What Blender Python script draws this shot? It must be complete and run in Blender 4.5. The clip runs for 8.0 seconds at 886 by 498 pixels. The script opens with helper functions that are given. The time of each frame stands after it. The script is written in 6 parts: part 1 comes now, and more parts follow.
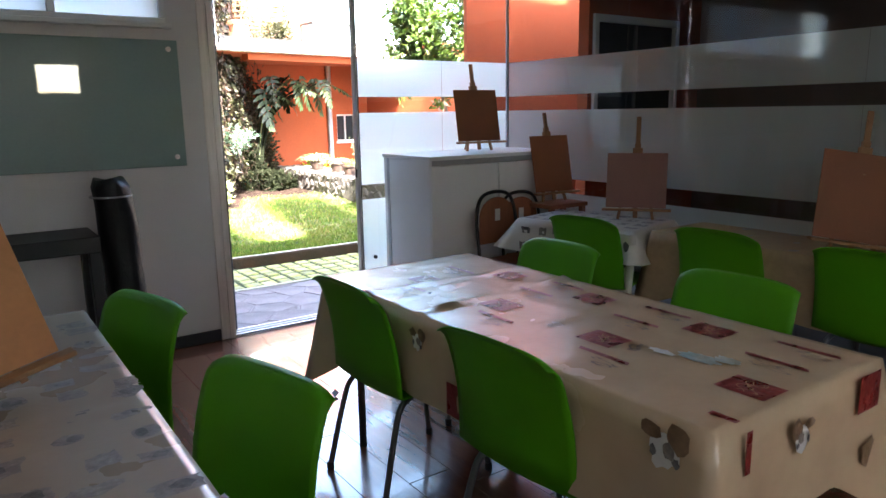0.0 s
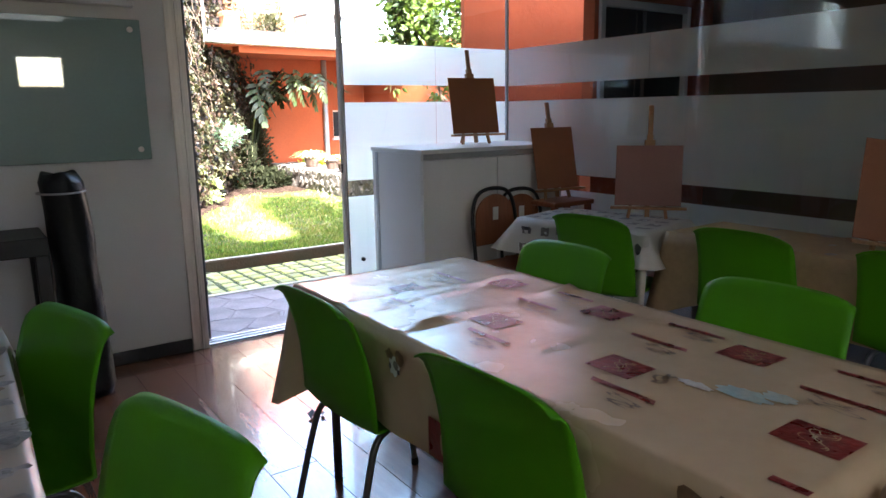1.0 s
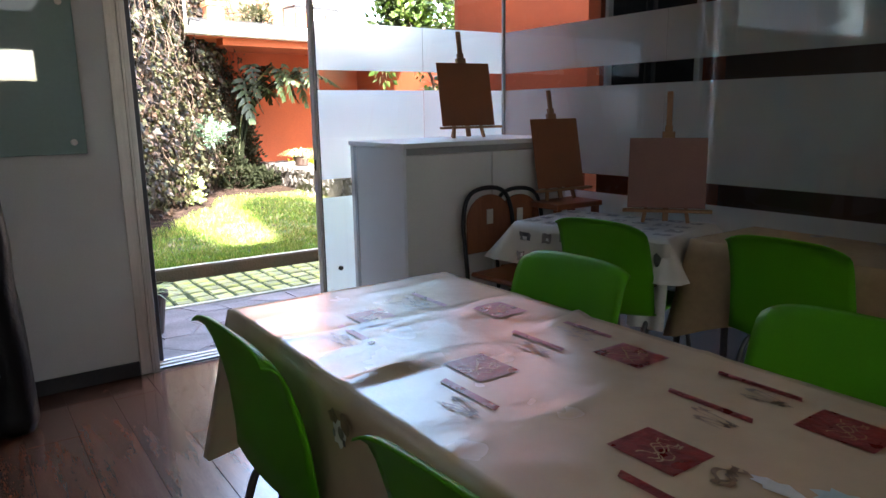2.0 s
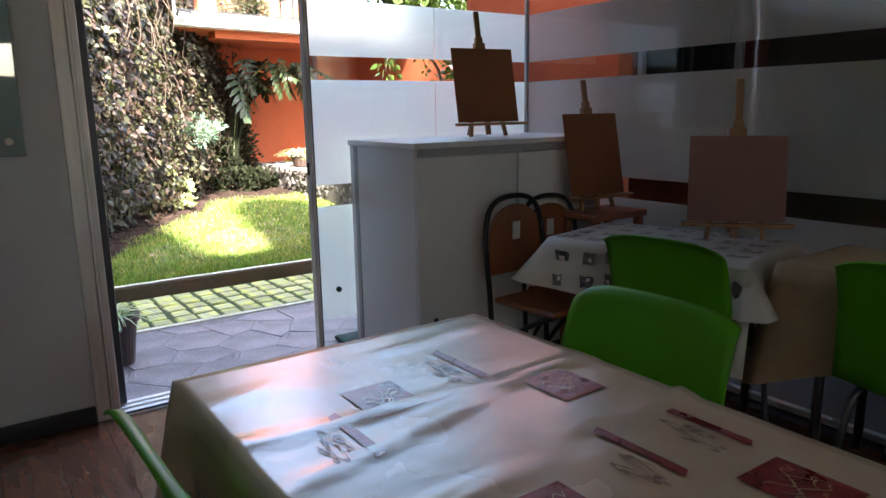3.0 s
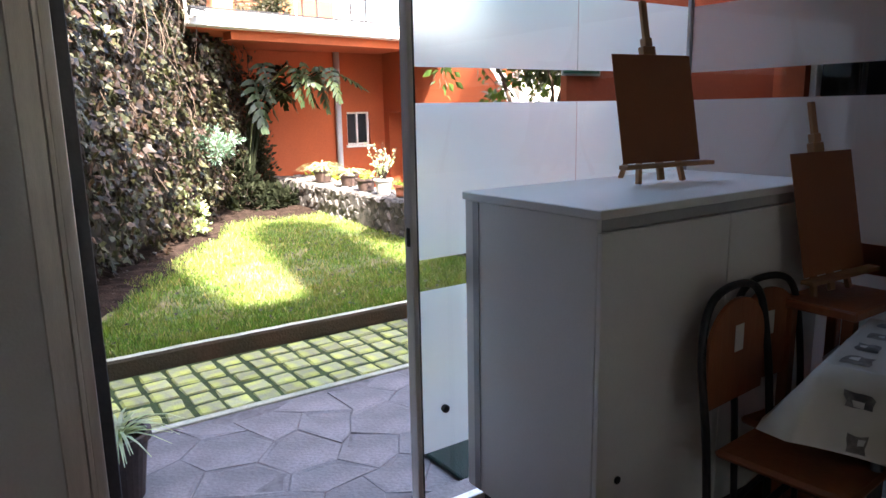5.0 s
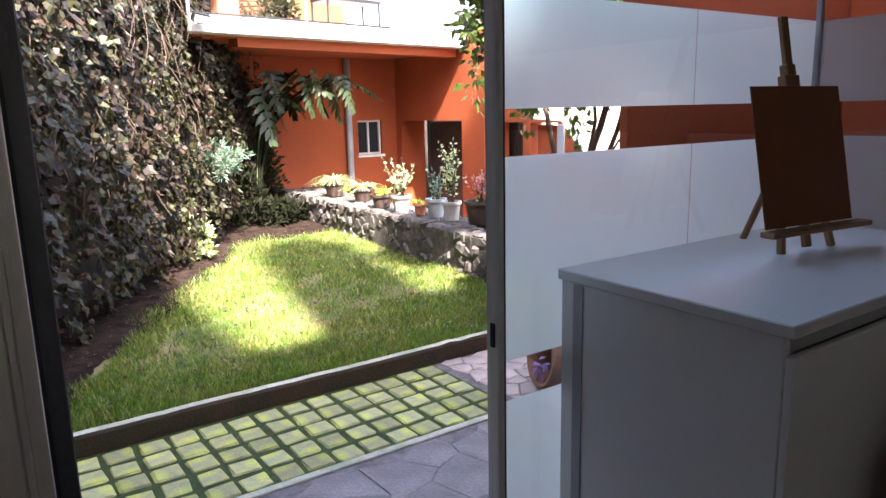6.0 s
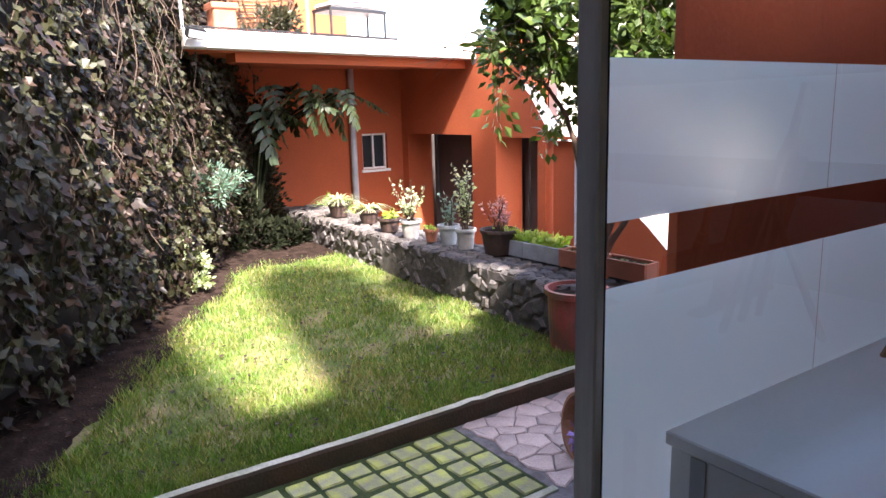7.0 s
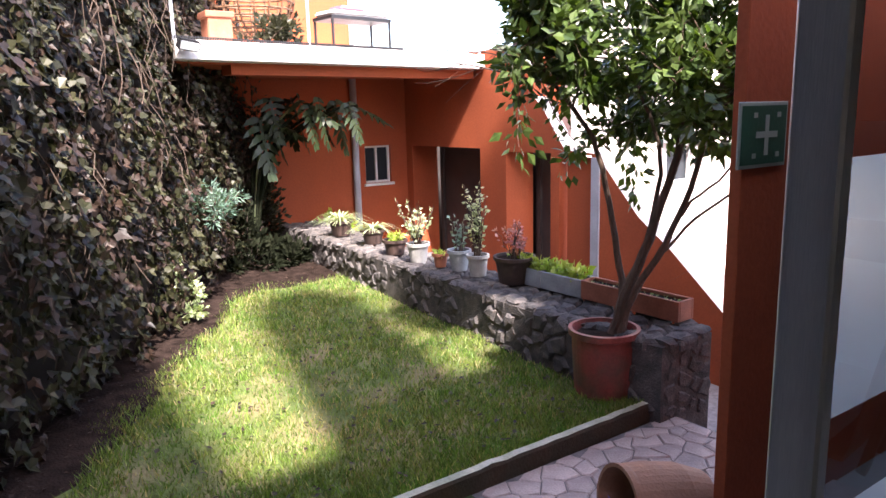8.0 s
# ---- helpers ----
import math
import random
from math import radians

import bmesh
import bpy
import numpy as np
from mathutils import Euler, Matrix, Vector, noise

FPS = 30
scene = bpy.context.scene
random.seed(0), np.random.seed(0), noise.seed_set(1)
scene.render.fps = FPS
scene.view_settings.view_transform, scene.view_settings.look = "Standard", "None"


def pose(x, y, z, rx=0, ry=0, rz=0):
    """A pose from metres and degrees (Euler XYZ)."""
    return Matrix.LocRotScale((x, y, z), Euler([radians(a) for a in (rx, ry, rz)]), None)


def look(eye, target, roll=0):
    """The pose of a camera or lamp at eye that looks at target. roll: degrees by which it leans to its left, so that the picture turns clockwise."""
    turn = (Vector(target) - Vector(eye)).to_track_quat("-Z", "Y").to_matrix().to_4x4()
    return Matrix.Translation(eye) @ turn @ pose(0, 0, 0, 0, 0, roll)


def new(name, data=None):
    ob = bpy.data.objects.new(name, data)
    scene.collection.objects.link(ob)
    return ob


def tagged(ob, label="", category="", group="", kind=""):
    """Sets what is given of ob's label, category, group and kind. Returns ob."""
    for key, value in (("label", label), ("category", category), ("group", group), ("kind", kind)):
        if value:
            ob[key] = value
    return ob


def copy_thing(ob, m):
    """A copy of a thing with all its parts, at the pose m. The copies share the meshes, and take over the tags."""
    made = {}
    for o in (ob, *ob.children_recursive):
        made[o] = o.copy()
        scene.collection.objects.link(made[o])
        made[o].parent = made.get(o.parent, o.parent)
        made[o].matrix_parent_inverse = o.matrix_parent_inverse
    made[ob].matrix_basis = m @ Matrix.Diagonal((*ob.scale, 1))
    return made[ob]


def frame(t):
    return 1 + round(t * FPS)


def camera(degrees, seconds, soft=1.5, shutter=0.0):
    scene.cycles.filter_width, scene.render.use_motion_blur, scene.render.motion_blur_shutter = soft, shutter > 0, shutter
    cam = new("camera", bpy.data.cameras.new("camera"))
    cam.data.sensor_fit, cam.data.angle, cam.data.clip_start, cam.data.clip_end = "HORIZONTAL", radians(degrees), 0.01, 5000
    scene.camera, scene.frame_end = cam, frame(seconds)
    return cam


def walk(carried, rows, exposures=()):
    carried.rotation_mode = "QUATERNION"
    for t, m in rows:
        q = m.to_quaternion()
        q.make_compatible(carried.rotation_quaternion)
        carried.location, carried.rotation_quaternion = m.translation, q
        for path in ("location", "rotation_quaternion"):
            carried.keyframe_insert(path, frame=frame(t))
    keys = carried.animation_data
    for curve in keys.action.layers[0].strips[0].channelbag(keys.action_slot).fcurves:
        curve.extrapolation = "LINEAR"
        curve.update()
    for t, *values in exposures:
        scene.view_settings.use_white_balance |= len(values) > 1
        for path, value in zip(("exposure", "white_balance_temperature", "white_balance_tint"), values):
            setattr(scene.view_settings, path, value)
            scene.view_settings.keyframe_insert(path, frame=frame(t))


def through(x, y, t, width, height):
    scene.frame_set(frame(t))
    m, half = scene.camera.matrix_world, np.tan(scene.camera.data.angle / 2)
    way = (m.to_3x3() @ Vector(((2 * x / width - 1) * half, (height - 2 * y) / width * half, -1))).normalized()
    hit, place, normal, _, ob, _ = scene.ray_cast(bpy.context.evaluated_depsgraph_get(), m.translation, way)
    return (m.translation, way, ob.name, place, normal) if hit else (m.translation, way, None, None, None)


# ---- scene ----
cam = camera(65.0, 8.0)
PATH = [
    (0, (0.349, 0.231, 1.429), (1.475, 1.838, 1.042), -0.9),
    (0.5, (0.441, 0.379, 1.395), (1.565, 1.988, 1.007), -0.9),
    (1, (0.621, 0.523, 1.369), (1.742, 2.132, 0.979), -0.9),
    (1.5, (0.812, 0.7, 1.336), (1.933, 2.31, 0.946), -0.9),
    (3, (1.289, 1.475, 1.279), (2.406, 3.088, 0.887), -1.0),
    (3.5, (1.389, 1.765, 1.293), (2.507, 3.377, 0.901), -0.9),
    (4, (1.489, 2.074, 1.292), (2.605, 3.687, 0.901), -1.0),
    (4.5, (1.496, 2.399, 1.342), (2.609, 4.014, 0.952), -1.0),
    (6, (1.68, 3.335, 1.54), (2.786, 4.955, 1.149), -1.3),
    (6.5, (1.781, 3.578, 1.635), (2.885, 5.199, 1.245), -1.4),
    (7, (1.89, 3.83, 1.726), (2.993, 5.453, 1.336), -1.6),
    (7.5, (1.971, 4.068, 1.792), (3.074, 5.691, 1.406), -1.6),
    (8, (2.094, 4.277, 1.85), (3.197, 5.901, 1.468), -1.6),
]
EXPOSURES = [(0, 5.02, 6600, 8), (1.5, 4.9, 6600, 8), (3, 4.35, 6800, 9), (4.5, 4.22, 6800, 10), (6, 3.56, 6750, 14), (7, 3.08, 6550, 17), (8, 2.68, 6450, 20)]
walk(cam, [(t, look(eye, target, roll)) for t, eye, target, roll in PATH], EXPOSURES)

# ---- light: sky and sun ----
SUN_WAY = Vector((0.12, 0.62, -0.72)).normalized()
world = bpy.data.worlds.new("sky")
scene.world = world
world.use_nodes = True
wn = world.node_tree
sky = wn.nodes.new("ShaderNodeTexSky")
sky.sky_type = 'NISHITA'
sky.sun_disc = False
sky.sun_elevation = math.asin(-SUN_WAY.z)
sky.sun_rotation = math.atan2(-SUN_WAY.x, -SUN_WAY.y) % (2 * math.pi)
sky.dust_density = 2.5
background = wn.nodes["Background"]
background.inputs["Strength"].default_value = 0.15
wn.links.new(sky.outputs[0], background.inputs["Color"])
sun_data = bpy.data.lights.new("sun", 'SUN')
sun_data.energy, sun_data.angle, sun_data.color = 3.7, radians(2.4), (1.0, 0.95, 0.86)
sun = new("sun", sun_data)
sun.matrix_world = look((0, 0, 20), Vector((0, 0, 20)) + SUN_WAY)


def fill_light(name, m, width, height, power):
    """An added rectangular fill lamp in the sky's colour."""
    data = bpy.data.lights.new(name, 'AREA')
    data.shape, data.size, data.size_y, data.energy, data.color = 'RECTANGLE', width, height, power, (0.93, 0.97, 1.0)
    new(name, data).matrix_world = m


# added fill for the room; ceiling and west wall are closed here
fill_light("ceiling_fill", look((0.9, -1.5, 2.60), (0.9, -1.5, 0)), 2.2, 1.3, 0.65)
fill_light("west_fill", look((-1.57, -0.2, 1.6), (0, -0.2, 1.4)), 3.0, 1.1, 0.15)


# ---- materials ----
def material(name, base, rough=0.6, metal=0.0, vary=0.12, scale=4.0, fine=60.0, bump=0.15, second=None, island=0.0, objects=0.0, spec=0.5, coat=0.0, stretch=(1, 1, 1), blotch=0.5):
    """A surface with broad stains, fine grain and relief. second: the colour of the stains."""
    m = bpy.data.materials.new(name)
    m.use_nodes = True
    nt = m.node_tree
    b = nt.nodes["Principled BSDF"]
    n, l = nt.nodes.new, nt.links.new
    co = n("ShaderNodeTexCoord")
    mp = n("ShaderNodeMapping")
    mp.inputs["Scale"].default_value = stretch
    l(co.outputs["Object"], mp.inputs[0])
    n1, n2 = n("ShaderNodeTexNoise"), n("ShaderNodeTexNoise")
    n1.inputs["Scale"].default_value, n1.inputs["Detail"].default_value = scale, 4
    n2.inputs["Scale"].default_value, n2.inputs["Detail"].default_value = fine, 3
    l(mp.outputs[0], n1.inputs["Vector"]), l(mp.outputs[0], n2.inputs["Vector"])
    ramp = n("ShaderNodeMapRange")
    ramp.inputs[1].default_value, ramp.inputs[2].default_value = blotch - 0.14, blotch + 0.16
    l(n1.outputs[0], ramp.inputs[0])
    mix = n("ShaderNodeMixRGB")
    dark = second or tuple(c * (1 - 2 * vary) for c in base)
    mix.inputs[1].default_value, mix.inputs[2].default_value = (*dark, 1), (*base, 1)
    l(ramp.outputs[0], mix.inputs[0])
    hsv = n("ShaderNodeHueSaturation")
    l(mix.outputs[0], hsv.inputs["Color"])
    mr = n("ShaderNodeMapRange")
    mr.inputs[3].default_value, mr.inputs[4].default_value = 1 - 1.6 * vary, 1 + 1.6 * vary
    l(n2.outputs[0], mr.inputs[0])
    value = mr.outputs[0]
    for amount, node, out in ((island, "ShaderNodeNewGeometry", "Random Per Island"), (objects, "ShaderNodeObjectInfo", "Random")):
        if amount:
            src, r2, mul = n(node), n("ShaderNodeMapRange"), n("ShaderNodeMath")
            r2.inputs[3].default_value, r2.inputs[4].default_value = 1 - amount, 1 + amount
            mul.operation = 'MULTIPLY'
            l(src.outputs[out], r2.inputs[0]), l(r2.outputs[0], mul.inputs[0]), l(value, mul.inputs[1])
            value = mul.outputs[0]
    l(value, hsv.inputs["Value"])
    l(hsv.outputs[0], b.inputs["Base Color"])
    rr = n("ShaderNodeMapRange")
    rr.inputs[3].default_value, rr.inputs[4].default_value = max(0.015, rough - 0.08), min(1, rough + (0.1 if rough else 0.02))
    l(n1.outputs[0], rr.inputs[0]), l(rr.outputs[0], b.inputs["Roughness"])
    b.inputs["Metallic"].default_value = metal
    b.inputs["Specular IOR Level"].default_value = spec
    b.inputs["Coat Weight"].default_value = coat
    if bump:
        bp = n("ShaderNodeBump")
        bp.inputs["Strength"].default_value, bp.inputs["Distance"].default_value = bump, 0.01
        l(n2.outputs[0], bp.inputs["Height"]), l(bp.outputs[0], b.inputs["Normal"])
    return m


def leaf_material(name, base, second, through=0.35, rough=0.4, island=0.45, spec=0.5):
    """Leaves: a glossy face that lets some light through, each leaf in a shade of its own."""
    m = material(name, base, rough, second=second, vary=0.1, scale=6, fine=90, bump=0.05, island=island, spec=spec)
    nt = m.node_tree
    b = nt.nodes["Principled BSDF"]
    tr, add, out = nt.nodes.new("ShaderNodeBsdfTranslucent"), nt.nodes.new("ShaderNodeMixShader"), nt.nodes["Material Output"]
    colour = b.inputs["Base Color"].links[0].from_socket
    bright = nt.nodes.new("ShaderNodeMixRGB")
    bright.blend_type, bright.inputs[0].default_value, bright.inputs[2].default_value = 'MULTIPLY', 1.0, (1.5, 1.6, 0.5, 1)
    nt.links.new(colour, bright.inputs[1]), nt.links.new(bright.outputs[0], tr.inputs[0])
    add.inputs[0].default_value = through
    nt.links.new(b.outputs[0], add.inputs[1]), nt.links.new(tr.outputs[0], add.inputs[2])
    nt.links.new(add.outputs[0], out.inputs["Surface"])
    return m


def pane_material(name, tint, frosted=False):
    """Clear glass, or glass with a frosted film."""
    m = bpy.data.materials.new(name)
    m.use_nodes = True
    nt = m.node_tree
    n, l = nt.nodes.new, nt.links.new
    nt.nodes.remove(nt.nodes["Principled BSDF"])
    out = nt.nodes["Material Output"]
    gloss, fres, top = n("ShaderNodeBsdfGlossy"), n("ShaderNodeFresnel"), n("ShaderNodeMixShader")
    gloss.inputs["Roughness"].default_value = 0.02 if not frosted else 0.08
    gloss.inputs["Color"].default_value = (1, 1, 1, 1)
    fres.inputs["IOR"].default_value = 1.5
    if frosted:
        a, r, body = n("ShaderNodeBsdfTranslucent"), n("ShaderNodeBsdfRefraction"), n("ShaderNodeMixShader")
        a.inputs["Color"].default_value = (*tint, 1)
        r.inputs["Color"].default_value = (*tint, 1)
        r.inputs["Roughness"].default_value, r.inputs["IOR"].default_value = 0.5, 1.2
        body.inputs[0].default_value = 0.3
        d, body2 = n("ShaderNodeBsdfDiffuse"), n("ShaderNodeMixShader")
        d.inputs["Color"].default_value = (*tint, 1)
        body2.inputs[0].default_value = 0.42
        l(a.outputs[0], body.inputs[1]), l(r.outputs[0], body.inputs[2])
        l(body.outputs[0], body2.inputs[1]), l(d.outputs[0], body2.inputs[2])
        body = body2
    else:
        body = n("ShaderNodeBsdfTransparent")
        body.inputs["Color"].default_value = (*tint, 1)
    l(fres.outputs[0], top.inputs[0]), l(body.outputs[0], top.inputs[1]), l(gloss.outputs[0], top.inputs[2])
    l(top.outputs[0], out.inputs["Surface"])
    return m


WHITE_WALL = material("white_wall_paint", (0.74, 0.73, 0.72), 0.7, vary=0.04, scale=1.5, fine=120, bump=0.08)
CEILING = material("ceiling_paint", (0.78, 0.77, 0.74), 0.8, vary=0.03, scale=2)
ORANGE = material("orange_stucco", (0.38, 0.080, 0.024), 0.85, vary=0.12, scale=1.3, fine=45, bump=0.25, second=(0.31, 0.064, 0.020))
WOOD_FLOOR = material("laminate_floor", (0.19, 0.073, 0.040), 0.19, spec=1.0, coat=0.35, vary=0.15, scale=3, fine=40, bump=0.015, second=(0.13, 0.05, 0.028), objects=0.10, stretch=(6, 0.7, 1))
GREY_LAM = material("grey_laminate", (0.83, 0.82, 0.81), 0.4, vary=0.03, scale=2, fine=150, bump=0.03)
GREY_EDGE = material("grey_edge_strip", (0.42, 0.42, 0.44), 0.45, vary=0.04)
DARK = material("dark_shadow_gap", (0.04, 0.04, 0.045), 0.6)
ALU = material("brushed_aluminium", (0.88, 0.83, 0.78), 0.42, metal=0.45, vary=0.08, scale=5, fine=90, stretch=(8, 8, 0.5))
ALU_DARK = material("dark_aluminium", (0.09, 0.09, 0.095), 0.4, metal=0.5, vary=0.1)
STEEL = material("grey_steel_tube", (0.16, 0.16, 0.17), 0.35, metal=0.7, vary=0.08)
GREEN = material("green_plastic", (0.075, 0.32, 0.004), 0.45, vary=0.05, scale=3, fine=200, bump=0.05, spec=0.3)
CREAM = material("cream_vinyl", (0.62, 0.465, 0.31), 0.24, vary=0.05, scale=2.5, fine=14, bump=0.16, spec=0.9)
CREAM_DARK = material("kraft_cloth", (0.45, 0.31, 0.17), 0.5, vary=0.1, scale=3, fine=30, bump=0.2)
PALE_CLOTH = material("pale_vinyl", (0.37, 0.295, 0.225), 0.28, vary=0.06, scale=2.5, fine=14, bump=0.12)
WHITE_CLOTH = material("white_vinyl", (0.62, 0.58, 0.53), 0.3, vary=0.06, scale=2.5, fine=14, bump=0.12)
RED_PRINT = material("red_print", (0.28, 0.028, 0.026), 0.28, vary=0.2, scale=20, fine=80)
GREY_PRINT = material("grey_print", (0.17, 0.155, 0.15), 0.3, vary=0.3, scale=25, fine=90, second=(0.28, 0.245, 0.22))
BLACK_PRINT = material("black_print", (0.05, 0.05, 0.055), 0.3, vary=0.3, scale=25, fine=90, second=(0.2, 0.19, 0.19))
BLUE_PRINT = material("blue_print", (0.33, 0.46, 0.47), 0.3, vary=0.15, scale=12, second=(0.50, 0.50, 0.43))
WHITE_PRINT = material("white_print", (0.75, 0.74, 0.72), 0.3, vary=0.06, scale=12)
BROWN_PRINT = material("brown_print", (0.26, 0.16, 0.09), 0.3, vary=0.2, scale=18)
HARDBOARD = material("hardboard", (0.25, 0.085, 0.03), 0.6, vary=0.06, scale=4, fine=140, bump=0.1)
PINKISH_BOARD = material("pinkish_board", (0.25, 0.115, 0.09), 0.6, vary=0.06, scale=4, fine=140, bump=0.1)
PINE = material("pine_wood", (0.34, 0.17, 0.07), 0.5, vary=0.12, scale=8, fine=60, stretch=(1, 1, 0.15))
CHAIR_WOOD = material("brown_chair_wood", (0.30, 0.10, 0.04), 0.35, vary=0.12, scale=8, stretch=(1, 1, 0.2))
BLACK_PLASTIC = material("black_plastic_wrap", (0.007, 0.007, 0.008), 0.4, vary=0.1, scale=7, fine=25, bump=0.4, spec=0.3)
BLACK_WOOD = material("black_painted_wood", (0.02, 0.02, 0.021), 0.5, vary=0.1)
BOARD_GLASS = material("green_glass_board", (0.26, 0.37, 0.35), 0.0, vary=0.03, scale=1.2, bump=0.0, coat=0.4)
CLEAR = pane_material("clear_glass", (0.93, 0.96, 0.95))
FROST = pane_material("frosted_film", (0.95, 1.0, 0.975), True)
WHITE_FRAME = material("white_painted_frame", (0.78, 0.78, 0.76), 0.4, vary=0.04)
# near-black: the shade in gaps between ivy leaves, put into the wall colour
IVY_GAP_SHADE = material("ivy_gap_shade", (0.03, 0.022, 0.018), 0.95, vary=0.2, scale=3)
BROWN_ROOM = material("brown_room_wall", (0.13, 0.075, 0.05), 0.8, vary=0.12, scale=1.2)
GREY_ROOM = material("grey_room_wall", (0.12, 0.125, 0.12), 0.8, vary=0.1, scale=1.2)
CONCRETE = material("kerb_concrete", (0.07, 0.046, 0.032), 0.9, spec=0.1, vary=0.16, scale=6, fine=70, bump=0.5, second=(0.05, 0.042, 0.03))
MOSS_TILE = material("mossy_paving_block", (0.48, 0.49, 0.12), 0.85, vary=0.14, scale=9, fine=90, bump=0.5, second=(0.30, 0.29, 0.18), objects=0.25)
STRIP_GREEN = material("dark_green_strip", (0.018, 0.045, 0.035), 0.9, vary=0.25, scale=14, fine=140, bump=1.0)
MOSS = material("moss_joint", (0.05, 0.075, 0.014), 0.95, vary=0.25, scale=20, fine=120, bump=0.8)
FLAG = material("purple_flagstone", (0.53, 0.41, 0.36), 0.6, vary=0.2, scale=4, fine=80, bump=0.45, second=(0.36, 0.27, 0.24), objects=0.14)
DARK_FLAG = material("worn_grey_flagstone", (0.235, 0.205, 0.205), 0.6, vary=0.25, scale=3.2, fine=60, bump=0.35, second=(0.135, 0.118, 0.118), objects=0.05)
JOINT = material("earth_joint", (0.19, 0.165, 0.163), 0.95, vary=0.2, scale=20)
SOIL = material("dark_soil", (0.032, 0.021, 0.017), 0.95, spec=0.05, vary=0.3, scale=10, fine=60, bump=1.0)
TURF = material("turf", (0.075, 0.105, 0.020), 0.95, vary=0.25, scale=2.5, fine=50, bump=1.0, second=(0.20, 0.155, 0.075), blotch=0.42)
LAVA = material("volcanic_stone", (0.14, 0.12, 0.112), 0.9, spec=0.15, vary=0.25, scale=12, fine=70, bump=0.9, second=(0.075, 0.07, 0.07), objects=0.25)
TERRACOTTA = material("terracotta", (0.42, 0.15, 0.085), 0.75, vary=0.14, scale=7, fine=60, bump=0.25)
RED_POT = material("red_glazed_pot", (0.27, 0.06, 0.05), 0.5, vary=0.2, scale=5, second=(0.10, 0.07, 0.05), blotch=0.42)
WHITE_POT = material("white_pot", (0.50, 0.48, 0.45), 0.6, vary=0.12, scale=9)
GREY_POT = material("grey_pot", (0.38, 0.40, 0.41), 0.6, vary=0.12, scale=9)
BROWN_POT = material("dark_brown_pot", (0.07, 0.042, 0.035), 0.55, vary=0.2, scale=9)
WHITE_SLAB = material("white_painted_concrete", (0.80, 0.78, 0.75), 0.75, vary=0.07, scale=2, fine=50, bump=0.15, second=(0.66, 0.62, 0.58))
WARM_WHITE = material("warm_white_stucco", (0.56, 0.50, 0.46), 0.85, vary=0.08, scale=1.5, fine=45, bump=0.25, second=(0.48, 0.41, 0.37))
GREY_PIPE = material("grey_drain_pipe", (0.42, 0.44, 0.48), 0.45, vary=0.08)
BARK = material("brown_bark", (0.13, 0.085, 0.062), 0.9, vary=0.2, scale=9, fine=50, bump=0.8, stretch=(3, 3, 0.6))
TWIG = material("dry_vine_stem", (0.095, 0.065, 0.048), 0.9, vary=0.2)
GRASS = leaf_material("grass_blades", (0.105, 0.20, 0.030), (0.165, 0.205, 0.048), 0.36, 0.5, 0.5)
DRY_GRASS = leaf_material("dry_grass", (0.42, 0.36, 0.17), (0.33, 0.27, 0.12), 0.3, 0.7, 0.3)
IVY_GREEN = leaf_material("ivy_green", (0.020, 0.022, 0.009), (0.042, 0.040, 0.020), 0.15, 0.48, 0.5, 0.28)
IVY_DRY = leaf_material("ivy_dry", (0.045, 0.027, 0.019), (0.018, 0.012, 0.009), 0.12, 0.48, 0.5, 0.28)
TREE_LEAF = leaf_material("tree_leaf", (0.045, 0.080, 0.020), (0.075, 0.108, 0.028), 0.28, 0.3, 0.5)
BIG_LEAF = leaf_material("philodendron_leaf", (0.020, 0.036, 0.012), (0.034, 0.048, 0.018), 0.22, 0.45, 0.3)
# near-black green: the deep shade of the garden corner is in this colour
SHADED_GREEN = leaf_material("undergrowth", (0.008, 0.011, 0.005), (0.014, 0.016, 0.008), 0.1, 0.8, 0.2, 0.1)
PALE_LEAF = leaf_material("pale_leaf", (0.30, 0.38, 0.20), (0.42, 0.44, 0.30), 0.35, 0.45, 0.3)
BLUE_LEAF = leaf_material("grey_green_leaf", (0.085, 0.15, 0.115), (0.13, 0.20, 0.155), 0.3, 0.45, 0.3)
LIME_LEAF = leaf_material("lime_leaf", (0.30, 0.45, 0.05), (0.38, 0.42, 0.08), 0.4, 0.45, 0.3)
PINK_LEAF = leaf_material("pink_leaf", (0.45, 0.14, 0.18), (0.33, 0.16, 0.12), 0.3, 0.45, 0.4)
PURPLE = material("purple_petal", (0.42, 0.28, 0.62), 0.6, vary=0.1)
WICKER = material("wicker", (0.20, 0.10, 0.05), 0.7, vary=0.25, scale=20, fine=80, bump=0.6)
CUSHION = material("pink_cushion", (0.60, 0.22, 0.28), 0.8, vary=0.1)
SIGN_GREEN = material("sign_green", (0.03, 0.11, 0.065), 0.45, vary=0.06)
SIGN_PALE = material("sign_pale", (0.38, 0.44, 0.38), 0.45, vary=0.06)
RUBBER = material("black_rubber", (0.025, 0.025, 0.025), 0.7)
BLACK_METAL = material("black_metal", (0.03, 0.03, 0.033), 0.45, metal=0.4)
DARK_GLASS = material("dark_glass", (0.03, 0.035, 0.04), 0.0, vary=0.03, bump=0.0)
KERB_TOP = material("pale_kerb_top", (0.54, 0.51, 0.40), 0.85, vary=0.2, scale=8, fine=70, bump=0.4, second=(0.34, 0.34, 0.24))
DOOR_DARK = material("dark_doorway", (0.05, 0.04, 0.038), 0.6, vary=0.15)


# ---- building helpers ----
def mesh_of(name, bm):
    me = bpy.data.meshes.new(name)
    bm.normal_update()
    bm.to_mesh(me)
    bm.free()
    return me


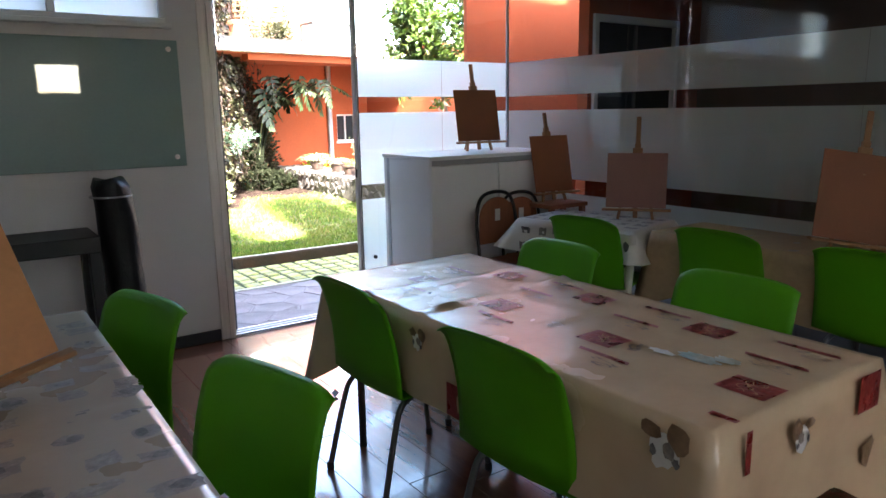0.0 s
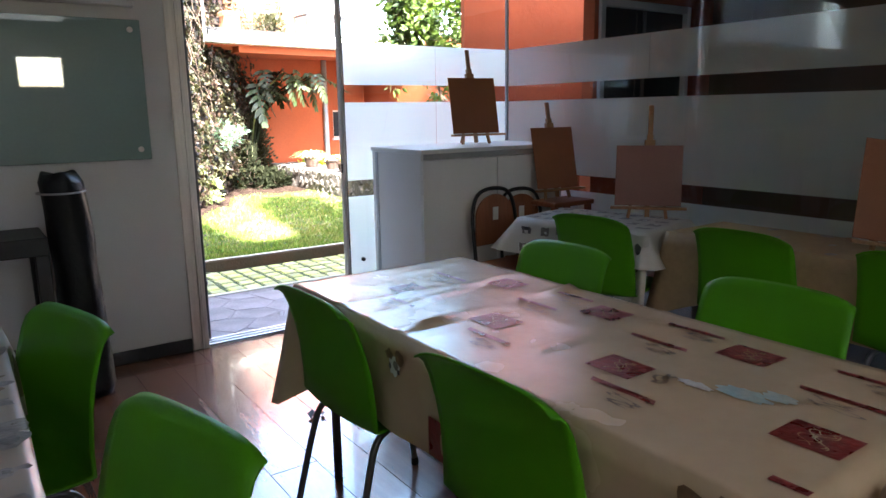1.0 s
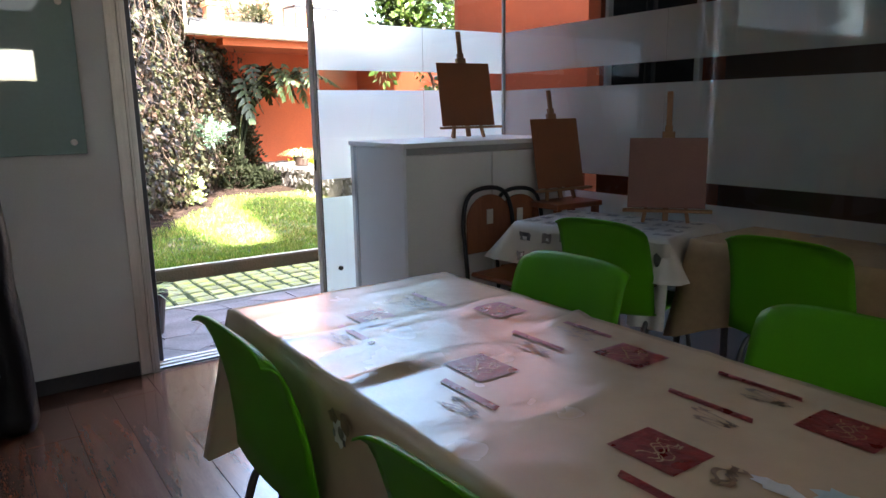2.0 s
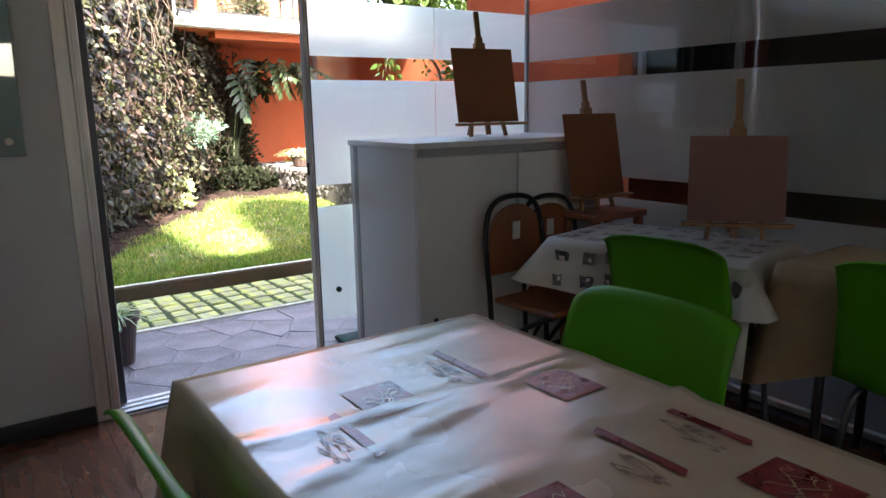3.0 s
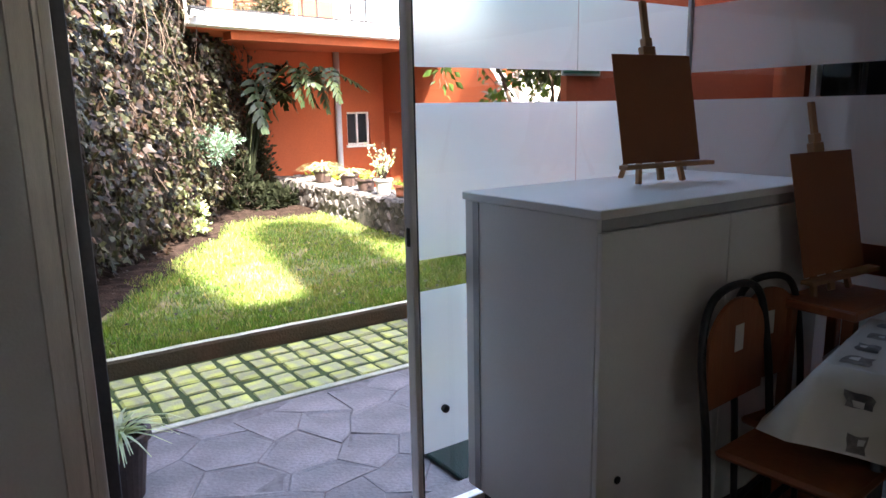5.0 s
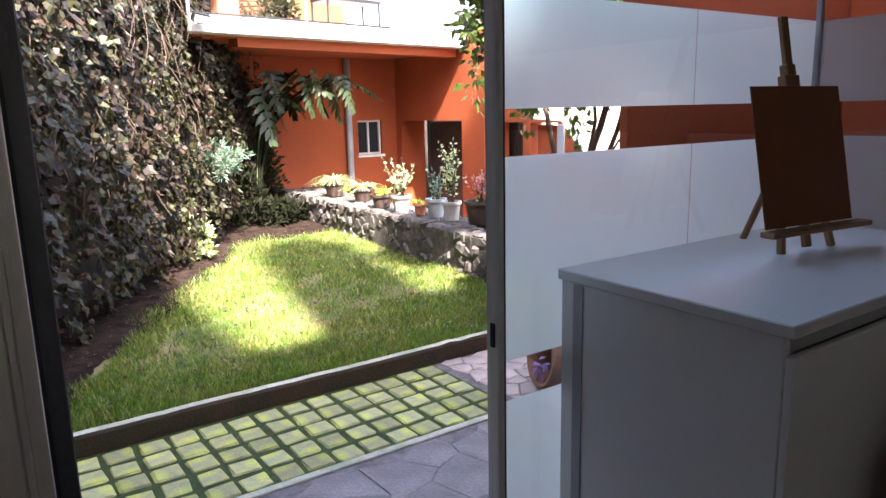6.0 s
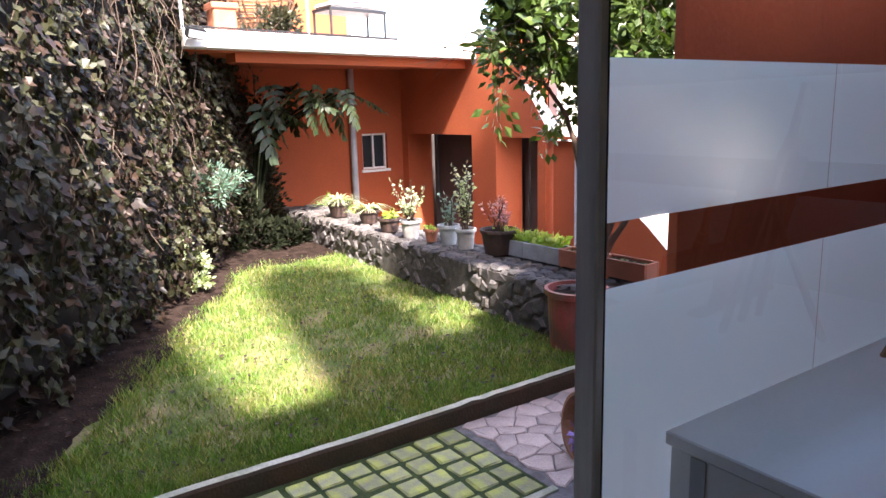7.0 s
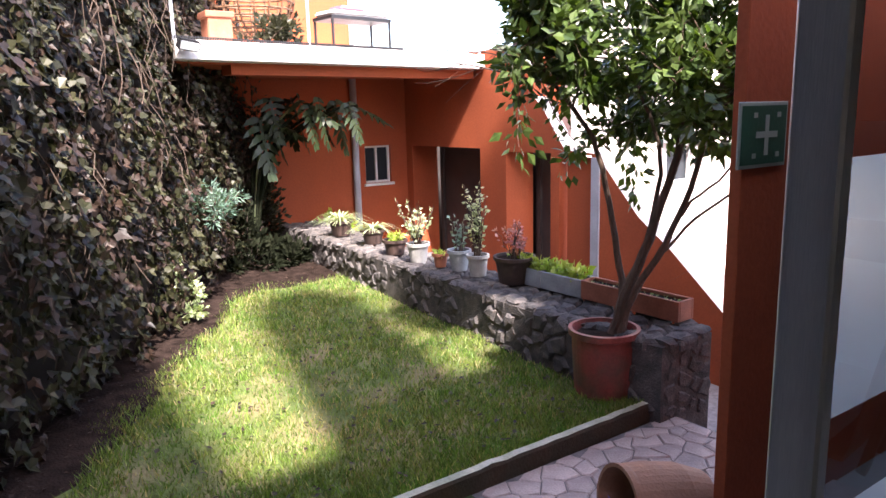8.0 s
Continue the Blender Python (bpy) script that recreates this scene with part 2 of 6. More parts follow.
def part(name, bm, mat, parent=None, label="", smooth=False):
    """Links a bmesh as one mesh object, under a thing or a part."""
    me = mesh_of(name, bm)
    me.materials.append(mat)
    if smooth:
        for p in me.polygons:
            p.use_smooth = True
    ob = new(name, me)
    ob.parent = parent
    return tagged(ob, label)


def thing(name, label, category, m=None, group="", kind=""):
    ob = new(name)
    ob.empty_display_size = 0.1
    if m is not None:
        ob.matrix_basis = m
    return tagged(ob, label, category, group, kind)


def box(x0, x1, y0, y1, z0, z1, bevel=0.0, bm=None, segs=1):
    """A box with softened edges, added to bm or to a new one."""
    own = bmesh.new()
    bmesh.ops.create_cube(own, size=1)
    for v in own.verts:
        v.co = (x0 + (v.co.x + 0.5) * (x1 - x0), y0 + (v.co.y + 0.5) * (y1 - y0), z0 + (v.co.z + 0.5) * (z1 - z0))
    if bevel:
        bmesh.ops.bevel(own, geom=own.edges[:], offset=bevel, segments=segs, affect='EDGES')
    if bm is None:
        return own
    me = mesh_of("tmp", own)
    bm.from_mesh(me)
    bpy.data.meshes.remove(me)
    return bm


def tube(points, radius, sides=8, bm=None, radii=None):
    """A round bar through the points."""
    bm = bm or bmesh.new()
    pts = [Vector(p) for p in points]
    rings = []
    for i, p in enumerate(pts):
        d = (pts[min(i + 1, len(pts) - 1)] - pts[max(i - 1, 0)]).normalized()
        u = d.orthogonal().normalized() if not rings else (last_u - d * last_u.dot(d)).normalized()
        last_u = u
        w = d.cross(u)
        r = radii[i] if radii else radius
        rings.append([bm.verts.new(p + r * (math.cos(a) * u + math.sin(a) * w)) for a in [2 * math.pi * k / sides for k in range(sides)]])
    for a, b in zip(rings, rings[1:]):
        for k in range(sides):
            bm.faces.new((a[k], a[(k + 1) % sides], b[(k + 1) % sides], b[k]))
    bm.faces.new(rings[0][::-1]), bm.faces.new(rings[-1])
    return bm


def lathe(profile, sides=28, bm=None, at=(0, 0, 0)):
    """A turned form from (radius, height) pairs."""
    bm = bm or bmesh.new()
    c = Vector(at)
    rings = []
    for r, z in profile:
        rings.append([bm.verts.new(c + Vector((r * math.cos(2 * math.pi * k / sides), r * math.sin(2 * math.pi * k / sides), z))) for k in range(sides)])
    for a, b in zip(rings, rings[1:]):
        for k in range(sides):
            bm.faces.new((a[k], a[(k + 1) % sides], b[(k + 1) % sides], b[k]))
    bm.faces.new(rings[0][::-1])
    bm.faces.new(rings[-1])
    return bm


def bent(points, n=6):
    """Rounds a line of points off."""
    out, pts = [], [Vector(p) for p in points]
    for i in range(len(pts) - 1):
        p0, p1, p2, p3 = pts[max(i - 1, 0)], pts[i], pts[i + 1], pts[min(i + 2, len(pts) - 1)]
        for k in range(n):
            t = k / n
            out.append(0.5 * (2 * p1 + (p2 - p0) * t + (2 * p0 - 5 * p1 + 4 * p2 - p3) * t * t + (3 * p1 - p0 - 3 * p2 + p3) * t ** 3))
    return out + [pts[-1]]


def structure(name, bm, mat, label="", category=""):
    return tagged(part(name, bm, mat), label, category, "", "structure")


def wall_with_holes(x0, x1, z0, z1, y0, y1, holes):
    """A wall along x, in one bmesh; holes are (x0, x1, z0, z1)."""
    bm = bmesh.new()
    xs = sorted({x0, x1, *[h[0] for h in holes], *[h[1] for h in holes]})
    zs = sorted({z0, z1, *[h[2] for h in holes], *[h[3] for h in holes]})
    for a, b in zip(xs, xs[1:]):
        for c, d in zip(zs, zs[1:]):
            cx, cz = (a + b) / 2, (c + d) / 2
            if not any(h[0] < cx < h[1] and h[2] < cz < h[3] for h in holes):
                box(a, b, y0, y1, c, d, 0, bm)
    bmesh.ops.remove_doubles(bm, verts=bm.verts[:], dist=0.0005)
    inner = [f for f in bm.faces if sum(1 for g in bm.faces if g is not f and (g.calc_center_median() - f.calc_center_median()).length < 1e-4)]
    bmesh.ops.delete(bm, geom=inner, context='FACES')
    return bm


# ---- the room ----
RX0, RX1, RY0, RY1, RH = -1.6, 4.057, -2.6, 4.6, 2.62
structure("subfloor", box(RX0 - 0.15, RX1 + 0.02, RY0 - 0.15, RY1 + 0.03, -0.25, -0.012), DARK, "dark screed under the laminate floor", "floor")
floor = thing("floor", "red-brown laminate plank floor, glossy and worn", "floor", kind="structure")
structure("ceiling", box(RX0 - 0.15, 7.05, RY0 - 0.15, RY1 + 0.14, RH, RH + 0.2), CEILING, "plain white painted ceiling", "ceiling")
# front wall beside the sliding door, with a strip window high up
structure("wall_north", wall_with_holes(RX0 - 0.15, 1.70, -0.25, RH, RY1, RY1 + 0.14, [(-0.9, 1.47, 1.955, 2.5)]), WHITE_WALL, "white painted wall with marks and a strip window", "wall")
structure("wall_west", box(RX0 - 0.15, RX0, RY0, RY1, -0.02, RH), WHITE_WALL, "plain white painted wall", "wall")
structure("wall_south", wall_with_holes(RX0 - 0.15, RX1 + 0.1, -0.02, RH, RY0 - 0.14, RY0, [(1.45, 2.05, 1.75, 2.2)]), WHITE_WALL, "plain white wall with a small window", "wall")
structure("lintel", box(1.70, RX1 + 0.05, RY1, RY1 + 0.12, 2.45, RH), WHITE_WALL, "white beam over the glass front", "wall")
structure("baseboard", box(RX0, 1.643, RY1 - 0.016, RY1 - 0.002, 0.0, 0.075, 0.003), DARK, "dark brown skirting board on the white wall", "baseboard")
# unseen blocks over the rooms, added so that their shadows fall on the garden
structure("roof_shade_wall", box(2.1, RX1 + 0.05, RY1, RY1 + 0.14, RH + 0.2, 3.3), ORANGE, "unseen orange wall over the room, added to shade the lawn", "wall")
structure("roof_shade_wall_east", box(RX1 + 0.05, 7.0, RY1, RY1 + 0.14, RH + 0.2, 3.92), ORANGE, "unseen orange wall over the neighbouring room, added to shade wall and lawn", "wall")
# unseen slab that only keeps sky light off the garden wall
structure("strip_shade_slab", box(RX1 + 0.05, 7.0, RY1 + 0.14, 5.35, RH + 0.02, RH + 0.18), CEILING, "unseen slab added to shade the strip by the neighbouring room", "eave")
# tall unseen block, placed to take the sun off the house doors
structure("passage_shade_block", box(5.75, 6.95, 3.2, 4.585, RH + 0.2, 9.4, 0.02), ORANGE, "unseen tall orange block, added to shade the passage by the house", "wall")
structure("roof_shade_block", box(RX0 - 0.15, 2.1, 1.5, RY1 + 0.14, RH + 0.2, 5.9, 0.02), ORANGE, "unseen orange block over the room, added to shade the lawn", "wall")
# unseen round column; its shadow makes the rounded dark wedge on the lawn
tower = lathe([(0.55, 2.8), (0.55, 7.0), (0.50, 7.3), (0.38, 7.52), (0.2, 7.66), (0.02, 7.7)], 24, at=(3.45, 4.2, 0))
structure("lawn_shade_column", tower, WHITE_SLAB, "unseen round white column on the roof, added to shade the lawn", "tank")



def flat(a, b, at, z0, z1, along="x"):
    """A single upright sheet."""
    bm = bmesh.new()
    bm.faces.new([bm.verts.new((u, at, z) if along == "x" else (at, u, z)) for u, z in ((a, z0), (b, z0), (b, z1), (a, z1))])
    return bm


# strip window
window_1 = thing("window_1", "white framed strip window with frosted panes", "window", kind="structure")
fr = bmesh.new()
for a, b, c, d in ((-0.9, 1.47, 1.955, 1.985), (-0.9, 1.47, 2.47, 2.5), (-0.9, -0.865, 1.985, 2.47), (1.435, 1.47, 1.985, 2.47)):
    box(a, b, RY1 - 0.01, RY1 + 0.06, c, d, 0.004, fr)
part("window_frame", fr, WHITE_FRAME, window_1)
for a, b in ((-0.865, 0.10), (0.13, 0.865), (0.905, 1.435)):
    part("pane", flat(a, b, RY1 + 0.022, 1.985, 2.47), FROST, window_1, "frosted glass")
for a, b in ((0.10, 0.13), (0.865, 0.905)):
    part("mullion", box(a, b, RY1 - 0.005, RY1 + 0.05, 1.985, 2.47, 0.004), WHITE_FRAME, window_1)
part("window_sill", box(-0.92, 1.49, RY1 - 0.05, RY1 - 0.002, 1.925, 1.953, 0.004), WHITE_FRAME, window_1)
# small window behind
window_2 = thing("window_2", "small white framed window in the back wall", "window", kind="structure")
fr = bmesh.new()
for a, b, c, d in ((1.45, 2.05, 1.75, 1.78), (1.45, 2.05, 2.17, 2.2), (1.45, 1.48, 1.78, 2.17), (2.02, 2.05, 1.78, 2.17)):
    box(a, b, RY0 - 0.08, RY0 + 0.01, c, d, 0.004, fr)
part("window_frame", fr, WHITE_FRAME, window_2)
ob = part("pane", flat(2.02, 1.48, RY0 - 0.05, 1.78, 2.17), CLEAR, window_2)
ob.visible_shadow = False

# ---- glass front with the sliding door ----
BANDS = ((1.54, 1.80), (0.928, 1.43), (0.245, 0.823))
glass_front = thing("glass_front", "fixed glass front with frosted film bands", "glass wall", kind="structure")
for a, b in ((2.693, 3.419), (3.421, 4.045)):
    ob = part("pane", flat(a, b, RY1 - 0.012, 0.03, 2.44), CLEAR, glass_front, "clear glass")
    ob.visible_shadow = False
    for z0, z1 in BANDS:
        part("film_band", flat(a, b, RY1 - 0.002, z0, z1), FROST, glass_front, "frosted film band")
part("bottom_rail", box(2.69, 4.045, RY1 - 0.025, RY1 + 0.015, 0.0, 0.03, 0.003), ALU, glass_front)
part("top_rail", box(1.74, 4.045, RY1 - 0.04, RY1 + 0.07, 2.44, 2.5, 0.003), ALU, glass_front)
part("lock", lathe([(0.012, 0), (0.014, 0.004), (0.014, 0.016), (0.008, 0.02)], 12), BLACK_METAL, glass_front, "small black lock").matrix_basis = pose(2.795, RY1 - 0.012, 0.40, 90, 0, 0)
door_1 = thing("door_1", "aluminium sliding door frame, door slid open", "door", kind="structure")
part("mullion", box(2.664, 2.684, RY1 - 0.046, RY1, 0.0, 2.44, 0.003), ALU, door_1, "brushed aluminium upright")
part("rubber_seal", box(2.684, 2.692, RY1 - 0.04, RY1 - 0.004, 0.03, 2.44), RUBBER, door_1, "black rubber seal")
part("strike_plate", box(2.658, 2.665, RY1 - 0.035, RY1 - 0.02, 0.985, 1.045, 0.002), RUBBER, door_1, "black latch plate")
for a, b, y0, y1, mat in ((1.700, 1.712, RY1 - 0.02, RY1 + 0.16, ALU), (1.712, 1.738, RY1 - 0.02, RY1 + 0.012, ALU), (1.712, 1.726, RY1 + 0.012, RY1 + 0.05, RUBBER), (1.712, 1.738, RY1 + 0.05, RY1 + 0.078, ALU), (1.712, 1.726, RY1 + 0.078, RY1 + 0.12, RUBBER), (1.712, 1.735, RY1 + 0.12, RY1 + 0.15, ALU_DARK)):
    part("jamb_profile", box(a, b, y0, y1, 0.0, 2.44, 0.002), mat, door_1)
part("threshold", box(1.70, 2.688, RY1 - 0.015, RY1 + 0.15, -0.01, 0.006, 0.002), ALU, door_1, "aluminium sill with tracks")
for y, mat in ((RY1 - 0.012, RUBBER), (RY1 + 0.05, ALU), (RY1 + 0.10, ALU)):
    part("track", box(1.74, 2.68, y, y + 0.012, 0.006, 0.014, 0.002), mat, door_1)

part("casing", box(1.645, 1.699, RY1 - 0.014, RY1 - 0.001, 0.0, 2.44, 0.003), ALU, door_1)
leaf = part("leaf_stile", box(1.716, 1.782, RY1 + 0.085, RY1 + 0.118, 0.02, 2.42, 0.003), ALU_DARK, door_1, "dark edge of the open door leaf")
part("brush_seal", box(1.738, 1.748, RY1 + 0.052, RY1 + 0.076, 0.02, 2.42), RUBBER, leaf, "black brush seal")

part("corner_joint", box(4.047, 4.068, RY1 - 0.016, RY1 + 0.002, 0.03, 2.44, 0.002), GREY_EDGE, glass_front, "pale silicone joint in the corner")

# side glass wall to the neighbouring room
glass_side = thing("glass_side", "glass partition with frosted film bands", "glass wall", kind="structure")
cuts = [RY1 - 0.012, 3.3, 1.9, 0.5, -0.9, RY0]
for y1, y0 in zip(cuts, cuts[1:]):
    ob = part("pane", flat(y1 - 0.001, y0 + 0.001, RX1, 0.03, 2.44, "y"), CLEAR, glass_side, "clear glass")
    ob.visible_shadow = False
    for z0, z1 in BANDS:
        part("film_band", flat(y1 - 0.0005, y0 + 0.0005, RX1 + 0.008, z0, z1, "y"), FROST, glass_side, "frosted film band")
part("bottom_rail", box(RX1 - 0.012, RX1 + 0.02, RY0, RY1 - 0.012, 0.0, 0.03, 0.003), ALU, glass_side)
part("top_rail", box(RX1 - 0.012, RX1 + 0.02, RY0, RY1 - 0.012, 2.44, RH, 0.003), ALU, glass_side)

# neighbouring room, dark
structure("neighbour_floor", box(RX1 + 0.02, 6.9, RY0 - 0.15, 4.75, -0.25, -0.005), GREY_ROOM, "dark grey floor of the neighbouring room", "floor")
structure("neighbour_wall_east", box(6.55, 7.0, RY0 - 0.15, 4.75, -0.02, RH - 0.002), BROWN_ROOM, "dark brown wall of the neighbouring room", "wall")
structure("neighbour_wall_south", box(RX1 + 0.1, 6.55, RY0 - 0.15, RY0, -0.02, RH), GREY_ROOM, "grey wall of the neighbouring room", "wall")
structure("neighbour_wall_north", wall_with_holes(4.98, 6.55, -0.02, RH - 0.002, RY1, RY1 + 0.12, [(5.03, 6.19, 0.98, 2.24)]), ORANGE, "orange front wall of the neighbouring room", "wall")
window_3 = thing("window_3", "white framed dark window in the neighbouring room", "window", kind="structure")
for a, b, c, d in ((5.03, 5.085, 0.98, 2.24), (6.135, 6.19, 0.98, 2.24), (5.085, 6.135, 2.18, 2.24), (5.085, 6.135, 0.98, 1.03)):
    part("window_frame", box(a, b, RY1 - 0.03, RY1 + 0.05, c, d, 0.005), WHITE_FRAME, window_3)
part("mullion", box(5.59, 5.63, RY1 + 0.005, RY1 + 0.045, 1.03, 2.18, 0.004), ALU_DARK, window_3, "dark middle stile")
for a, b in ((5.085, 5.59), (5.63, 6.135)):
    part("pane", box(a, b, RY1 + 0.02, RY1 + 0.026, 1.03, 2.18), DARK_GLASS, window_3, "dark glass pane")

# ---- furniture ----
glass_board = thing("glass_board", "green-grey glass writing board on stand-offs on the white wall", "board")
part("board_sheet", box(-0.6, 1.512, 4.565, 4.573, 1.135, 1.86, 0.002), BOARD_GLASS, glass_board)
for x in (-0.52, 1.46):
    for z in (1.19, 1.81):
        part("stand_off", lathe([(0.013, 0), (0.015, 0.003), (0.015, 0.038), (0.011, 0.041)], 14), ALU, glass_board, "steel stand-off").matrix_basis = pose(x, 4.598, z, 90)


def chair_shell(thick=0.006):
    prof = [(0.225, 0.415), (0.21, 0.436), (0.13, 0.440), (0.0, 0.432), (-0.12, 0.415), (-0.185, 0.405), (-0.212, 0.425), (-0.216, 0.50), (-0.226, 0.60), (-0.240, 0.68), (-0.257, 0.76), (-0.268, 0.806), (-0.279, 0.827), (-0.297, 0.836)]
    half = [0.19, 0.212, 0.226, 0.234, 0.238, 0.240, 0.240, 0.238, 0.235, 0.232, 0.231, 0.229, 0.226, 0.220]
    bend = [0.0, 0.0, 0.0, 0.004, 0.008, 0.014, 0.018, 0.020, 0.020, 0.018, 0.014, 0.009, 0.004, 0.0]
    bm = bmesh.new()
    n = 18
    sides = []
    for off in (0.0, thick):
        grid = []
        for i, (x, z) in enumerate(prof):
            a, b = prof[max(i - 1, 0)], prof[min(i + 1, len(prof) - 1)]
            d = Vector((b[0] - a[0], 0, b[1] - a[1])).normalized()
            nrm = Vector((d.z, 0, -d.x))
            row = []
            for k in range(n + 1):
                u = 2 * k / n - 1
                p = Vector((x, half[i] * u, z)) + nrm * (bend[i] * u * u - off)
                if i >= 9:
                    p.z -= (0.15, 0.5, 0.85, 1.0, 1.0)[i - 9] * (0.010 * u * u + 0.022 * abs(u) ** 6)
                if i <= 1:
                    p.x -= 0.03 * abs(u) ** 4
                p.z += (0.012 * u * u if 1 < i < 6 else 0)
                row.append(bm.verts.new(p))
            grid.append(row)
        sides.append(grid)
    for grid, flip in zip(sides, (False, True)):
        for r, q in zip(grid, grid[1:]):
            for k in range(n):
                f = (r[k], r[k + 1], q[k + 1], q[k])
                bm.faces.new(f[::-1] if flip else f)
    f, b = sides
    m = len(prof)
    for k in range(n):
        bm.faces.new((f[0][k], b[0][k], b[0][k + 1], f[0][k + 1]))
        bm.faces.new((f[m - 1][k + 1], b[m - 1][k + 1], b[m - 1][k], f[m - 1][k]))
    for i in range(m - 1):
        bm.faces.new((f[i][0], f[i + 1][0], b[i + 1][0], b[i][0]))
        bm.faces.new((f[i][n], b[i][n], b[i + 1][n], f[i + 1][n]))
    return bm


def green_chair():
    c = thing("shell_chair", "bright green plastic shell chair with grey steel legs", "chair", group="green shell chairs")
    part("shell", chair_shell(), GREEN, c, smooth=True)
    for s in (-1, 1):
        part("leg", tube(bent([(0.10, 0.16 * s, 0.405), (0.15, 0.175 * s, 0.39), (0.19, 0.19 * s, 0.30), (0.235, 0.205 * s, 0.012)]), 0.0115, 10), STEEL, c, "grey steel tube leg", True)
        part("leg", tube(bent([(-0.08, 0.16 * s, 0.40), (-0.16, 0.18 * s, 0.375), (-0.20, 0.19 * s, 0.28), (-0.265, 0.205 * s, 0.012)]), 0.0115, 10), STEEL, c, "grey steel tube leg", True)
        for x in (0.235, -0.265):
            part("foot_cap", lathe([(0.013, 0), (0.015, 0.004), (0.014, 0.03), (0.012, 0.032)], 12, at=(x, 0.205 * s, 0)), RUBBER, c, "black rubber foot cap")
    for x, z in ((0.10, 0.405), (-0.08, 0.40)):
        part("cross_bar", tube([(x, -0.16, z), (x, 0.16, z)], 0.010, 8), STEEL, c)
    return c


first = green_chair()
first.matrix_basis = pose(1.74, 2.46, 0, 0, 0, 2)
for x, y, turn in ((1.762, 1.64, 3), (2.335, 2.50, 183), (2.353, 1.61, 184), (3.53, 3.03, 8), (3.70, 2.26, 2), (3.72, 1.55, 2), (0.565, 2.61, 198), (0.64, 1.70, 196)):
    copy_thing(first, pose(x, y, 0, 0, 0, turn))


def cloth(x0, x1, y0, y1, top, drop, tips, seed, crease=(), flare=0.085):
    """A vinyl cloth lying on a table and hanging over all its edges in folds. tips: how much lower the corners hang."""
    rnd = random.Random(seed)
    bm = bmesh.new()
    nx, ny = 34, 26
    lx, ly = x1 - x0, y1 - y0

    def lift(x, y):
        h = 0.0008 * noise.noise(Vector((x * 7, y * 7, seed))) + 0.002 * max(0.0, 0.25 - abs(noise.noise(Vector((x * 3.5 + y * 1.5, y * 2.6, seed + 4))))) ** 2 * 16 * 0.6
        for at, slope, high in crease:
            h += high * math.exp(-((y - at - slope * (x - x0)) / 0.014) ** 2) * (0.5 + noise.noise(Vector((x * 6, at * 9, 3))))
        return h
    # top
    gx = [x0 + lx * i / nx for i in range(nx + 1)]
    gy = [y0 + ly * j / (ny * 3) for j in range(ny * 3 + 1)]
    top_v = [[bm.verts.new((x, y, top + lift(x, y))) for y in gy] for x in gx]
    for i in range(nx):
        for j in range(ny * 3):
            bm.faces.new((top_v[i][j], top_v[i + 1][j], top_v[i + 1][j + 1], top_v[i][j + 1]))
    rim = [top_v[i][0] for i in range(nx)] + [top_v[nx][j] for j in range(ny * 3)] + [top_v[i][-1] for i in range(nx, 0, -1)] + [top_v[0][j] for j in range(ny * 3, 0, -1)]
    ph = [rnd.uniform(0, 6.28) for _ in range(4)]
    prev = rim
    steps = 7
    run, dist = [], 0.0
    for a, b in zip(rim, rim[1:] + rim[:1]):
        run.append(dist)
        dist += (a.co - b.co).length
    for s in range(1, steps + 1):
        f = s / steps
        ring = []
        for v, d in zip(rim, run):
            p = v.co
            dx = -1 if p.x - x0 < 1e-4 else (1 if x1 - p.x < 1e-4 else 0)
            dy = -1 if p.y - y0 < 1e-4 else (1 if y1 - p.y < 1e-4 else 0)
            cx, cy = min(p.x - x0, x1 - p.x), min(p.y - y0, y1 - p.y)
            near = max(0.0, 1 - max(cx, cy) / 0.24)
            out = 0.006 + 0.004 * f + f * (0.008 * math.sin(d * 9 + ph[0]) + 0.006 * math.sin(d * 17 + ph[1])) + flare * near ** 2 * f
            o = Vector((dx, dy, 0))
            if dx and dy:
                o = o * 0.8
            elif near:
                o = (o + 0.35 * near * Vector((math.copysign(1, p.x - (x0 + x1) / 2) if not dx else 0, math.copysign(1, p.y - (y0 + y1) / 2) if not dy else 0, 0)))
            hang = drop * (1 + tips * near ** 1.3) + 0.006 * math.sin(d * 5 + ph[2])
            ring.append(bm.verts.new((p.x + o.x * out, p.y + o.y * out, top - 0.004 - hang * f ** 0.92)))
        k = len(ring)
        for i in range(k):
            bm.faces.new((prev[i], prev[(i + 1) % k], ring[(i + 1) % k], ring[i]))
        prev = ring
    bmesh.ops.recalc_face_normals(bm, faces=bm.faces[:])
    return bm


def table(x0, x1, y0, y1, label, group=""):
    t = thing("folding_table", label, "table", group=group)
    part("tabletop", box(x0, x1, y0, y1, 0.705, 0.742, 0.006), BROWN_POT, t)
    for x in (x0 + 0.07, x1 - 0.07):
        for y in (y0 + 0.12, y1 - 0.12):
            part("leg", tube([(x, y, 0.705), (x, y, 0.0)], 0.016, 10), STEEL, t, "grey steel tube leg", True)
    for y in (y0 + 0.11, y1 - 0.13):
        part("apron", box(x0 + 0.05, x1 - 0.05, y, y + 0.02, 0.66, 0.705), STEEL, t)
    return t


def print_patch(x0, x1, y0, y1, z, bm, skew=0.0):
    vs = [bm.verts.new(p) for p in ((x0, y0, z), (x1, y0 + skew, z), (x1, y1 + skew, z), (x0, y1, z))]
    bm.faces.new(vs)
    return bm


